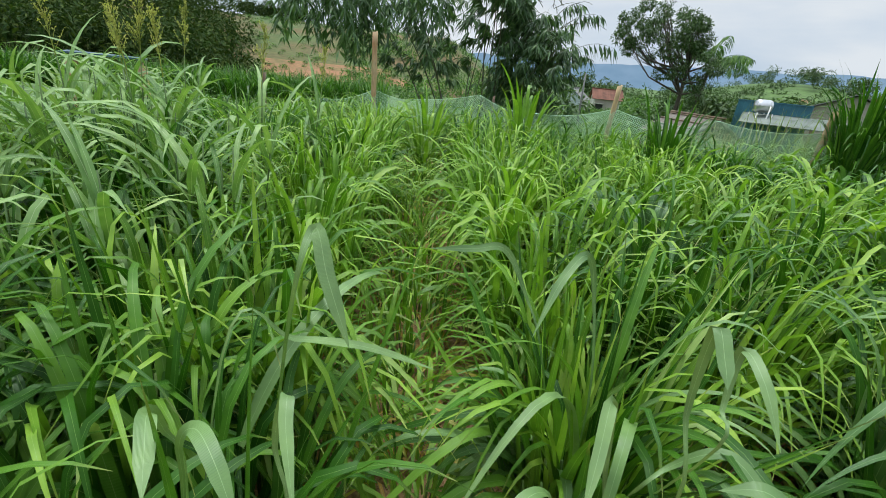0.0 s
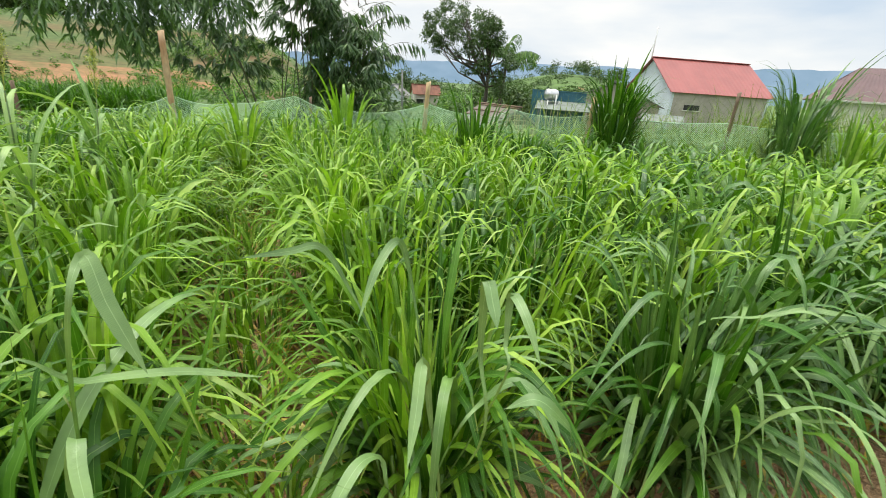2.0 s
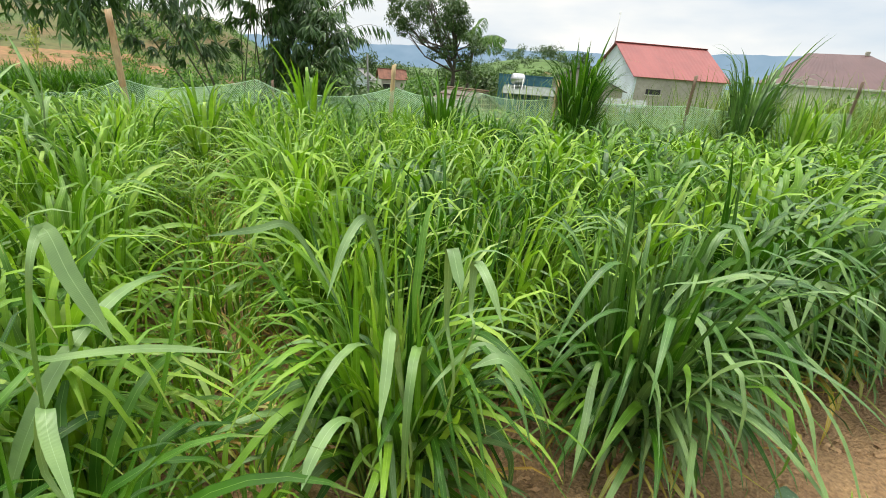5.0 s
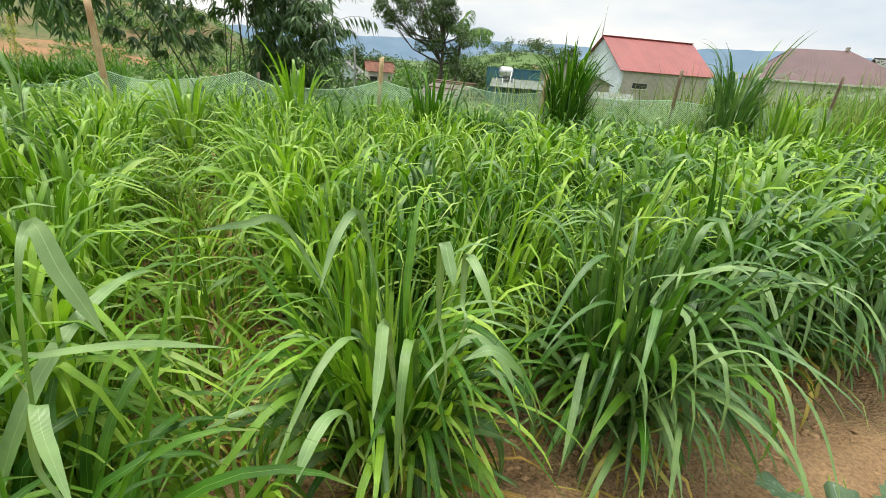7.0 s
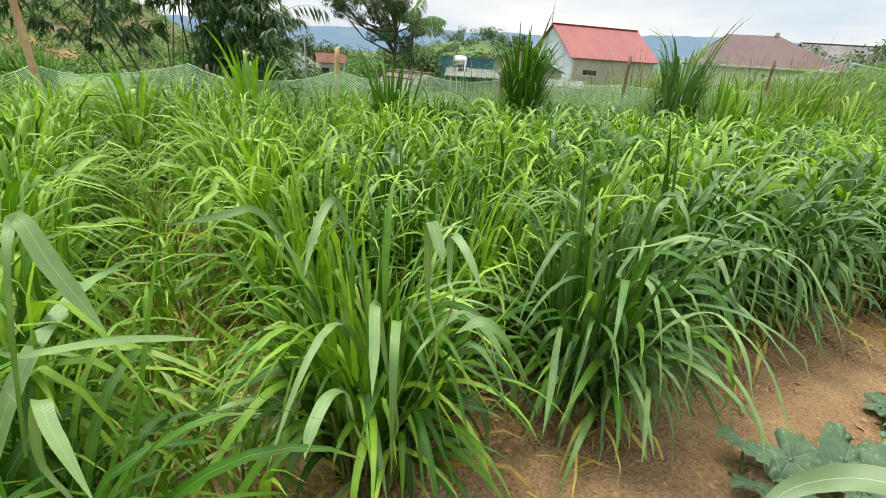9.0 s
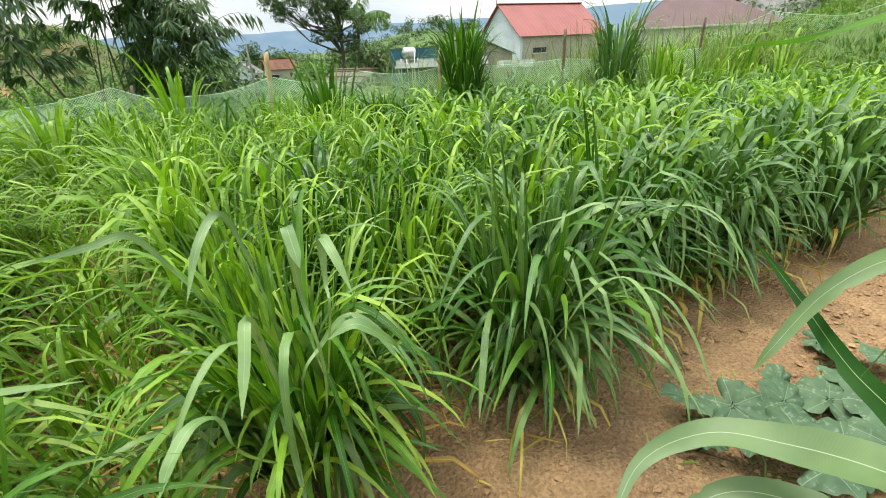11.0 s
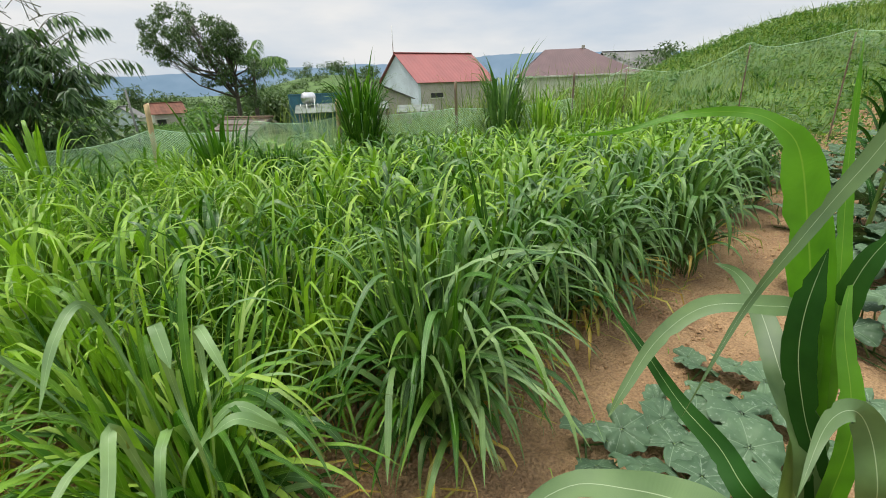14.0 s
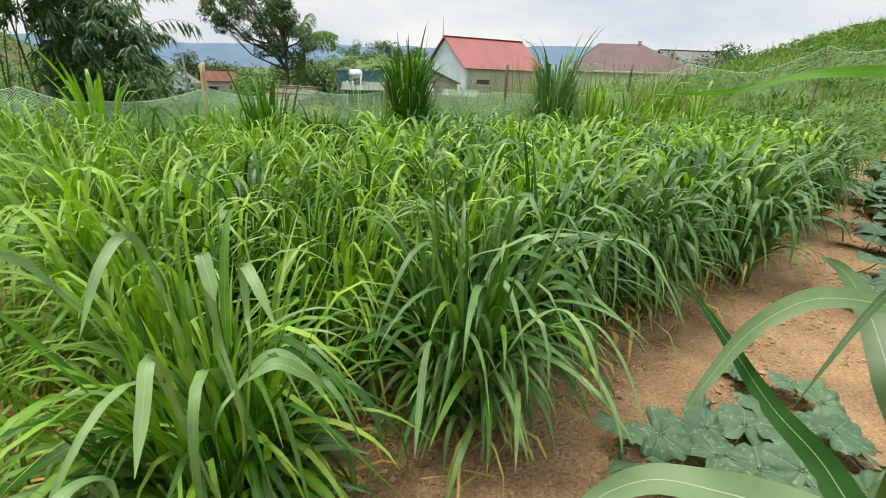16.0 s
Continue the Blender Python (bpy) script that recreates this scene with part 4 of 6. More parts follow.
def bamboo_grove():
    ob = new("bamboo")
    r = np.random.default_rng(21)
    bx, by, _ = polar(-20.5, 11.2)
    bz = float(height(bx, by))
    leaf_c, leaf_d = [], []
    culms = []
    for j in range(9):
        a, lean = r.uniform(0, TAU), r.uniform(0.08, 0.36)
        h = r.uniform(3.6, 5.6)
        b = np.array([r.normal(0, 0.35), r.normal(0, 0.3), -0.1])
        culms.append((b, a, lean, h, r.uniform(0.012, 0.026)))
    # long culms that arch out to both sides
    culms += [(np.array([0.3, 0, -0.1]), 0.15, 0.5, 4.9, 0.018), (np.array([0.2, 0.1, -0.1]), 0.3, 0.42, 5.0, 0.018), (np.array([0.4, 0.1, -0.1]), -0.2, 0.62, 4.2, 0.016), (np.array([0.6, 0.2, -0.1]), 0.1, 0.4, 3.4, 0.016), (np.array([0.9, 0.1, -0.1]), -0.1, 0.36, 3.0, 0.016), (np.array([1.0, 0.3, -0.1]), 0.2, 0.5, 3.2, 0.016), (np.array([1.1, 0.0, -0.1]), -0.4, 0.4, 2.6, 0.016),
              (np.array([-0.3, 0, -0.1]), 3.2, 0.5, 5.2, 0.02), (np.array([-0.4, 0.1, -0.1]), 3.5, 0.62, 5.6, 0.02), (np.array([-0.3, -0.2, -0.1]), 3.7, 0.4, 5.2, 0.02), (np.array([-0.6, -0.2, -0.1]), 3.3, 0.72, 5.6, 0.02)]
    for b, a, lean, h, rad in culms:
        t = np.linspace(0, 1, 14)
        th = lean * 0.5 + lean * 1.5 * t ** 2
        step = np.stack([np.sin(th) * math.cos(a), np.sin(th) * math.sin(a), np.cos(th)], -1) * h / 13
        p = b + np.concatenate([[np.zeros(3)], np.cumsum(step[1:], 0)])
        radii = rad * (1 - 0.75 * t) * (1 + 0.12 * (np.arange(14) % 2))
        low = p[:, 2] + bz < np.interp(np.degrees(np.arctan2(p[:, 0] + bx, p[:, 1] + by)), [-17, -14.5, -12, -10, -9, -8.6], [6.0, 2.9, 2.6, 2.35, 1.7, -3.0])
        stop = max(4, int(np.argmin(low)) if not low.all() else 14)
        t, p, radii = t[:stop], p[:stop], radii[:stop]
        tube("culm", p, radii, CULM, ob, 6)
        for i in range(10):
            q = r.uniform(0.5 if lean < 0.36 else 0.36, 1.0)
            c = np.array([np.interp(q, t, p[:, k]) for k in range(3)])
            ba, bl = r.uniform(0, TAU), r.uniform(0.25, 0.75)
            tip = c + np.array([math.cos(ba) * bl, math.sin(ba) * bl, r.uniform(-0.25, 0.35)])
            for s in range(5):
                e = c + (tip - c) * r.uniform(0.5, 1.05) + r.normal(0, 0.05, 3)
                m = r.integers(5, 9)
                fan = ba + np.linspace(-0.9, 0.9, m) + r.normal(0, 0.25, m)
                leaf_c.append(np.repeat(e[None], m, 0))
                leaf_d.append(np.stack([np.cos(fan) * 0.9, np.sin(fan) * 0.9, r.uniform(-1.1, 0.0, m)], -1))
    # long sprays that hang down from the arching tops
    for _ in range(150):
        az, dd = r.uniform(-42, -24), r.uniform(9.6, 12.2)
        top = np.array(polar(az, dd, r.uniform(2.3, 4.2) if az < -26 else r.uniform(2.6, 4.2))) - np.array([bx, by, bz])
        drop = r.uniform(0.5, 1.1)
        side = r.uniform(0, TAU)
        for s in np.linspace(0, 1, 6):
            e = top + np.array([math.cos(side) * 0.3 * s, math.sin(side) * 0.3 * s, -drop * s])
            m = r.integers(4, 8)
            fan = r.uniform(0, TAU, m)
            leaf_c.append(np.repeat(e[None], m, 0))
            leaf_d.append(np.stack([np.cos(fan) * 0.7, np.sin(fan) * 0.7, r.uniform(-1.2, -0.2, m)], -1))
    # leafy branches of the side that is thick down to the ground
    for k in range(110):
        o = np.array(polar(-13.6 + r.normal(0, 1.7), 11.3 + r.normal(0, 0.35), r.uniform(0.2, 3.0))) - np.array([bx, by, bz])
        a, L = r.uniform(0, TAU), r.uniform(0.5, 1.15)
        s = np.linspace(0, 1, 6)
        th = r.uniform(0.7, 1.2) + 0.9 * s ** 2
        step = np.stack([np.sin(th) * math.cos(a), np.sin(th) * math.sin(a), np.cos(th)], -1) * L / 5
        p = o + np.concatenate([[np.zeros(3)], np.cumsum(step[1:], 0)])
        tube("branch", p, np.linspace(0.008, 0.003, 6), CULM, ob, 4)
        for q in np.linspace(0.35, 1.0, 8):
            e = np.array([np.interp(q, s, p[:, i]) for i in range(3)]) + r.normal(0, 0.05, 3)
            m = r.integers(4, 8)
            fan = a + np.linspace(-1.1, 1.1, m) + r.normal(0, 0.3, m)
            leaf_c.append(np.repeat(e[None], m, 0))
            leaf_d.append(np.stack([np.cos(fan) * 0.75, np.sin(fan) * 0.75, r.uniform(-1.1, -0.2, m)], -1))
    c, d = np.concatenate(leaf_c), np.concatenate(leaf_d)
    # the grove is lower and ends in a ragged edge towards the houses
    side_az = np.degrees(np.arctan2(c[:, 0] + bx, c[:, 1] + by))
    keep = c[:, 2] + bz < np.interp(side_az, [-17, -14.5, -12, -10, -9, -8.6], [6.0, 2.9, 2.6, 2.35, 1.7, -3.0]) + r.normal(0, 0.12, len(c))
    keep &= (side_az < -16.5) | (np.array([noise.noise((a * 1.9, b * 1.9, h * 1.9)) for a, b, h in c]) > -0.3)
    c, d = c[keep], d[keep]
    for az0, z0, az1, z1 in ((-11.5, 2.35, -7.2, 2.72), (-10.4, 1.9, -5.2, 2.12), (-12.5, 2.5, -9.4, 2.9), (-10.6, 1.6, -7.6, 1.9)):
        A, B = (np.array(polar(q, 11.2, h)) - np.array([bx, by, bz]) for q, h in ((az0, z0), (az1, z1)))
        t = np.linspace(0, 1, 7)[:, None]
        p = A + (B - A) * t + np.array([0, 0, 0.16]) * np.sin(t * 3.1)
        tube("branch", p, np.linspace(0.007, 0.002, 7), CULM, ob, 4)
        for q in np.linspace(0.15, 1, 9):
            m = 6
            e = np.array([np.interp(q, t[:, 0], p[:, i]) for i in range(3)])
            fan = r.normal(0, 0.9, m)
            c = np.concatenate([c, np.repeat(e[None], m, 0)])
            d = np.concatenate([d, np.stack([np.cos(fan) * 0.6, np.sin(fan) * 0.6, r.uniform(-1.3, -0.4, m)], -1)])
    v, f, uv = cards(c, d, r.uniform(0.17, 0.33, len(c)), r.uniform(0.04, 0.064, len(c)), 0.25)
    mesh_object("leaves", v, f, BAMBOO_LEAF, ob, uv, "dark hanging lance-shaped leaves")
    ob.matrix_basis = pose(bx, by, bz)
    return tagged(ob, "dark green bamboo grove with drooping leaf sprays", "bamboo")


bamboo_grove()


# ---------------------------------------------------------------- trees and shrubs


def crown_points(r, blobs, per, flat=0.8):
    c, d = [], []
    for (x, y, z, q) in blobs:
        u = r.normal(0, 1, (per, 3))
        u /= np.linalg.norm(u, axis=1)[:, None]
        rad = q * r.uniform(0.45, 1.08, per) ** 0.6
        p = u * rad[:, None] * np.array([1, 1, flat]) + np.array([x, y, z])
        c.append(p)
        d.append(u * 0.6 + r.normal(0, 0.5, (per, 3)) + np.array([0, 0, -0.15]))
    return np.concatenate(c), np.concatenate(d)


def tree(name, x, y, blobs, trunk_h, trunk_r, per, leaf, label, category="tree", mat=None, seed=1, base=None):
    """A tapered trunk with limbs that reach into each clump of the crown."""
    ob = new(name)
    r = np.random.default_rng(seed)
    z0 = float(height(x, y)) if base is None else base
    trunk = np.stack([np.linspace(0, 0.12 * trunk_h, 7) * 0.5 + 0.04 * np.sin(np.linspace(0, 5, 7)), 0.05 * np.sin(np.linspace(0, 4, 7)), np.linspace(-0.1, trunk_h, 7)], -1)
    tube("trunk", trunk, np.linspace(trunk_r, trunk_r * 0.6, 7), BARK, ob, 8)
    heap = Heap()
    for (bx, by, bz, q) in blobs[::4]:
        e = np.array([bx, by, bz])
        s = trunk[4 + int(r.integers(0, 3))]
        mid = s + (e - s) * 0.55 + np.array([0, 0, -0.12 * np.linalg.norm(e - s)]) + r.normal(0, 0.08, 3)
        heap.add(*tube_data(np.array([s, (s + mid) / 2, mid, (mid + e) / 2, e]), np.linspace(trunk_r * 0.45, trunk_r * 0.08, 5), 5))
        for _ in range(3):
            w = r.normal(0, 1, 3)
            heap.add(*tube_data(np.linspace(mid, e + w / np.linalg.norm(w) * q * 0.9, 3), (trunk_r * 0.12, trunk_r * 0.08, trunk_r * 0.03), 4))
    heap.done("limb_work", BARK, ob)
    c, d = crown_points(r, blobs, per)
    v, f, uv = cards(c, d, leaf * r.uniform(0.6, 1.3, len(c)), leaf * 0.5 * r.uniform(0.7, 1.2, len(c)), 0.2)
    mesh_object("crown", v, f, mat or TREE_LEAF, ob, uv)
    ob.matrix_basis = pose(x, y, z0)
    return tagged(ob, label, category)


def blobs_in(r, count, cx, cz, wx, wz, q):
    """Leaf clumps within an upright oval."""
    out = []
    while len(out) < count:
        a, b, c = r.uniform(-1, 1, 3)
        if a * a + b * b + c * c < 1:
            out.append((cx + a * wx, b * wx, cz + c * wz, q * r.uniform(0.6, 1.25)))
    return out


rb = np.random.default_rng(31)
tx, ty, _ = polar(3.4, 34)
zt = float(height(tx, ty))
tree("broadleaf_tree", tx, ty, [(a, b, c - zt, q) for a, b, c, q in blobs_in(rb, 72, -1.9, 4.9, 2.9, 1.75, 0.42)] + [(a, b, c - zt, 0.55) for a, b, c in ((-3.6, 0, 3.75), (-2.5, 0.3, 3.6), (-1.4, -0.3, 3.7), (-4.3, 0, 4.3), (0.2, 0, 5.4), (0.6, 0.2, 4.7), (-3.0, -0.4, 3.9), (0.9, 0, 3.9))] + [(a, b, c - zt, q) for a, b, c, q in blobs_in(rb, 30, 0.2, 2.6, 1.9, 1.9, 0.5)],
     4.0, 0.17, 150, 0.18, "tall dark green broadleaf tree with an airy crown", seed=4)


def palm(x, y, z_top, seed):
    ob = new("coconut_palm")
    r = np.random.default_rng(seed)
    z0 = float(height(x, y))
    h = z_top - z0
    t = np.linspace(0, 1, 9)
    tube("trunk", np.stack([0.3 * t ** 2, 0 * t, -0.1 + t * h], -1), np.linspace(0.17, 0.1, 9), BARK, ob, 8)
    for j in range(11):
        a = j / 11 * TAU + r.normal(0, 0.15)
        L, lean, curl = r.uniform(2.5, 3.2), r.uniform(0.3, 1.2), r.uniform(1.0, 1.6)
        s = np.linspace(0, 1, 16)
        th = lean + curl * s ** 1.3
        step = np.stack([np.sin(th) * math.cos(a), np.sin(th) * math.sin(a), np.cos(th)], -1) * L / 15
        p = np.array([0.3, 0, h - 0.1]) + np.concatenate([[np.zeros(3)], np.cumsum(step[1:], 0)])
        heap = Heap()
        heap.add(*tube_data(p, np.linspace(0.022, 0.006, 16), 4))
        side = np.array([-math.sin(a), math.cos(a), 0])
        n = 46
        q = np.linspace(0.12, 1, n)
        c = np.stack([np.interp(q, s, p[:, i]) for i in range(3)], -1)
        for sg in (-1, 1):
            heap.add(*cards(c, side * sg + np.array([math.cos(a), math.sin(a), 0]) * 0.5 + np.array([0, 0, -0.5]) + r.normal(0, 0.1, (n, 3)), 0.55 * np.sin(q * 2.8) + 0.15, 0.085, 0.6))
        heap.done("frond", BUSH_LEAF, ob)
    ob.matrix_basis = pose(x, y, z0)
    return tagged(ob, "coconut palm with feathery drooping fronds", "palm tree")


px, py, _ = polar(5.4, 38)
palm(px, py, 3.5, 3)


def mass(name, spots, per, leaf, mat, label, category, seed, flat=0.75):
    """Far foliage that nobody could count: many small leaves round uneven centres."""
    r = np.random.default_rng(seed)
    c, d = crown_points(r, spots, per, flat)
    c[:, 2] = np.maximum(c[:, 2], height(c[:, 0], c[:, 1]) - 0.05)
    v, f, uv = cards(c, d, leaf * r.uniform(0.6, 1.4, len(c)), leaf * 0.55 * r.uniform(0.7, 1.2, len(c)), 0.2)
    return tagged(mesh_object(name, v, f, mat, None, uv), label, category, kind="stuff")


r = np.random.default_rng(77)
# wooded hill
spots = []
for _ in range(560):
    az, d = r.uniform(-77, -44.5), r.uniform(52, 105)
    x, y, _ = polar(az, d)
    q = r.uniform(1.2, 3.3)
    if az > -46.5 + 2.5 * noise.noise((d * 0.09, 2, 7)):
        continue
    edge = np.clip((-44.5 - az) / 6, 0, 1)
    spots.append((x, y, float(height(x, y)) + q * 0.5 + r.uniform(0, 3.5) * edge, q))
mass("wooded_hill", spots, 130, 0.52, FOREST_LEAF, "dense dark green woodland covering a hillside", "woodland", 5)
spots = []
for _ in range(60):
    az, d = r.uniform(-46, -37), r.uniform(108, 122)
    x, y, _ = polar(az, d)
    spots.append((x, y, float(height(x, y)) + r.uniform(0.5, 2.2), r.uniform(0.8, 1.5)))
mass("crest_trees", spots, 120, 0.5, FOREST_LEAF, "row of trees on the crest of the hill", "trees", 6)
spots = []
for _ in range(520):
    az, d = r.uniform(-46, -13), r.uniform(58, 118)
    x, y, _ = polar(az, d)
    if noise.noise((x * 0.06, y * 0.06, 6)) < -0.15:
        continue
    q = r.uniform(0.2, 0.6)
    spots.append((x, y, float(height(x, y)) + q * 0.1, q))
mass("hill_scrub", spots, 60, 0.25, BUSH_LEAF, "sparse green scrub on the eroded slope", "scrub", 14)
# shrubs and trees in the valley
spots = []
for _ in range(420):
    az = r.uniform(-34, 44)
    d = r.uniform(42, 95)
    x, y, _ = polar(az, d)
    q = r.uniform(0.7, 1.7)
    if 17 < az < 50 and d < 64:
        continue
    if -11 < az < -1 and d < 72:
        continue
    spots.append((x, y, float(height(x, y)) + q * 0.4 + r.uniform(0, 0.7), q))
mass("valley_shrubs", spots, 110, 0.36, BUSH_LEAF, "mixed green shrubs and garden trees in the valley", "shrubs", 8)
spots = []
for _ in range(330):
    az, d = r.uniform(-24, 46), r.uniform(13, 40)
    x, y, _ = polar(az, d)
    q = r.uniform(0.3, 0.75)
    spots.append((x, y, float(height(x, y)) + q * 0.5, q))
mass("garden_bushes", spots, 110, 0.19, BUSH_LEAF, "low green bushes and weeds below the houses", "bushes", 12)
spots = []
for _ in range(70):
    x, y, _ = polar(r.uniform(-13, 0), r.uniform(46, 64))
    spots.append((x, y, float(height(x, y)) + r.uniform(0.0, 0.4), r.uniform(0.4, 0.7)))
mass("hedge", spots, 120, 0.22, BUSH_LEAF, "overgrown green hedge before the old houses", "hedge", 15)
spots = []
for az0, d0, top, n, w in ((-5.6, 82, 3.2, 14, 1.6), (13.5, 130, 8.6, 26, 5.5), (16.2, 130, 7.6, 16, 3.5), (19.2, 110, 6.6, 6, 1.0), (51.5, 60, 4.9, 10, 2.2), (54.5, 62, 4.9, 8, 1.8), (-15, 60, 1.6, 18, 2.5), (0, 95, 1.8, 40, 9), (6.5, 90, 1.9, 30, 6), (6.8, 42, 1.2, 16, 0.8), (8.6, 46, 0.9, 12, 0.9), (3.0, 40, 0.9, 10, 1.2), (-12.5, 30, 0.6, 14, 1.2), (10.5, 60, 1.4, 16, 2.0), (15.5, 62, 2.2, 14, 1.6)):
    for _ in range(n):
        x, y, _ = polar(az0, d0)
        x, y = x + r.normal(0, w), y + r.normal(0, w)
        spots.append((x, y, top - r.uniform(0.4, 2.6), r.uniform(0.7, 1.3)))
for _ in range(190):
    az, d = r.uniform(2, 26), r.uniform(85, 165)
    x, y, _ = polar(az, d)
    q = r.uniform(0.8, 1.9)
    if noise.noise((x * 0.04, y * 0.04, 3)) > -0.1:
        spots.append((x, y, float(height(x, y)) + q * 0.3, q))
mass("distant_trees", spots, 130, 0.42, TREE_LEAF, "distant dark green trees", "trees", 9)
# low crop beyond the fence
n = 26000
az, d = r.uniform(-62, 12, n), np.sqrt(r.uniform(8.2 ** 2, 34 ** 2, n))
x, y = d * np.sin(np.radians(az)), d * np.cos(np.radians(az))
c = np.stack([x, y, height(x, y) + r.uniform(0.02, 0.28, n)], -1)
v, f, uv = cards(c, np.stack([r.normal(0, 1, n), r.normal(0, 1, n), r.uniform(0.1, 0.9, n)], -1), r.uniform(0.1, 0.22, n), r.uniform(0.07, 0.14, n), 0.3)
tagged(mesh_object("low_crop", v, f, CROP_LEAF, None, uv), "low yellow-green leafy crop beyond the fence", "crop", kind="stuff")
# tall fodder grass strip
n = 8000
az, d = r.uniform(-66, -30, n), r.uniform(30, 36, n)
x, y = d * np.sin(np.radians(az)), d * np.cos(np.radians(az))
v, f, uv = ribbons(np.stack([x, y, height(x, y)], -1), r.uniform(0, TAU, n), r.uniform(0.05, 0.4, n), r.uniform(1.3, 2.4, n), 0.075, r.uniform(0.4, 1.9, n), seg=3)
tagged(mesh_object("fodder_grass_strip", v, f, GRASS_MID, None, uv), "strip of tall fodder grass below the hill", "grass", kind="stuff")
# weedy bank
n = 52000
s, w = 5.0 + 25 * r.uniform(0, 1, n) ** 1.4, r.uniform(-9, 15, n)
x, y = 0.94 * s - 0.34 * w, 0.34 * s + 0.94 * w
keep = (y > np.where(x > 8.4, 2.7 + 0.05 * (x - 8.4), np.interp(x, EDGE_X, EDGE_Y) + 0.6)) & ~((y < 6.2) & (x < 7.0))
x, y, s = x[keep], y[keep], s[keep]
n = len(x)
scale = 0.55 + 0.03 * s
v, f, uv = ribbons(np.stack([x, y, height(x, y)], -1), r.uniform(0, TAU, n), r.uniform(0.05, 0.6, n), (0.12 + r.uniform(0.15, 0.75, n) ** 2.2) * scale * (0.6 + 0.7 * np.array([noise.noise((a * 0.35, b * 0.35, 4)) * 0.5 + 0.5 for a, b in zip(x, y)])), 0.01 + 0.0008 * s, r.uniform(0.5, 2.2, n), seg=2)
tagged(mesh_object("bank_grass", v, f, BANK_GRASS, None, uv), "rough green weeds and grass covering the bank", "grass", kind="stuff")

# darker tufts on the bank
n = 260
s, w = 6.0 + 22 * r.uniform(0, 1, n) ** 1.3, r.uniform(-8, 14, n)
x, y = 0.94 * s - 0.34 * w, 0.34 * s + 0.94 * w
keep = (y > np.where(x > 8.4, 3.0, np.interp(x, EDGE_X, EDGE_Y) + 0.7)) & ~((y < 6.4) & (x < 7.0))
x, y = np.repeat(x[keep], 40), np.repeat(y[keep], 40)
n = len(x)
q, a = 0.22 * np.sqrt(r.uniform(0, 1, n)), r.uniform(0, TAU, n)
x, y = x + q * np.cos(a), y + q * np.sin(a)
v, f, uv = ribbons(np.stack([x, y, height(x, y)], -1), a, r.uniform(0.05, 0.7, n), r.uniform(0.2, 0.45, n), 0.026, r.uniform(0.4, 2.0, n), seg=4)
tagged(mesh_object("bank_tufts", v, f, GRASS_MID, None, uv), "darker tufts of grass dotted over the bank", "grass", kind="stuff")
n = 48000
s, w = 5.5 + 24 * r.uniform(0, 1, n) ** 1.3, r.uniform(-9, 15, n)
x, y = 0.94 * s - 0.34 * w, 0.34 * s + 0.94 * w
keep = (y > np.where(x > 8.4, 2.5, np.interp(x, EDGE_X, EDGE_Y) + 0.6)) & ~((y < 6.2) & (x < 7.0)) & (np.array([noise.noise((a * 0.3, b * 0.3, 8)) for a, b in zip(x, y)]) > -0.2)
x, y, s = x[keep], y[keep], s[keep]
n = len(x)
c = np.stack([x, y, height(x, y) + r.uniform(0.02, 0.38, n)], -1)
v, f, uv = cards(c, np.stack([r.normal(0, 1, n), r.normal(0, 1, n), r.uniform(-0.3, 0.8, n)], -1), r.uniform(0.05, 0.12, n) + 0.003 * s, r.uniform(0.04, 0.07, n) + 0.0015 * s, 0.3)
tagged(mesh_object("bank_weeds", v, f, BUSH_LEAF, None, uv), "leafy green weeds on the bank", "weeds", kind="stuff")

# ---------------------------------------------------------------- buildings


def slab(name, corners, thick, mat, parent, label="", ridges=0, along=None):
    """A roof slope: a corrugated plate on four corners (eave a, eave b, ridge b, ridge a)."""
    a, b, c, d = (np.array(p, float) for p in corners)
    n = max(2, ridges * 4)
    nrm = np.cross(b - a, d - a)
    nrm /= np.linalg.norm(nrm)
    if nrm[2] < 0:
        nrm = -nrm
    v, f = [], []
    for i in range(n):
        t = i / (n - 1)
        lift = (0.006 * (1 if (i % 4) in (1, 2) else 0)) if ridges else 0
        e, g = a + (b - a) * t + nrm * lift, d + (c - d) * t + nrm * lift
        v += [e, g, e - nrm * thick, g - nrm * thick]
    for i in range(n - 1):
        k = 4 * i
        f += [(k, k + 4, k + 5, k + 1), (k + 2, k + 3, k + 7, k + 6), (k, k + 2, k + 6, k + 4), (k + 1, k + 5, k + 7, k + 3)]
    f += [(0, 1, 3, 2), (4 * n - 4, 4 * n - 2, 4 * n - 1, 4 * n - 3)]
    return mesh_object(name, v, f, mat, parent, label=label)


def prism(name, outline, depth_vec, mat, parent, label=""):
    """A wall: an upright outline pushed through its thickness."""
    o = np.array(outline, float)
    n = len(o)
    v = np.concatenate([o, o + np.array(depth_vec)])
    f = [tuple(range(n)), tuple(range(2 * n - 1, n - 1, -1))] + [(i, (i + 1) % n, n + (i + 1) % n, n + i)[::-1] for i in range(n)]
    return mesh_object(name, v, f, mat, parent, label=label)


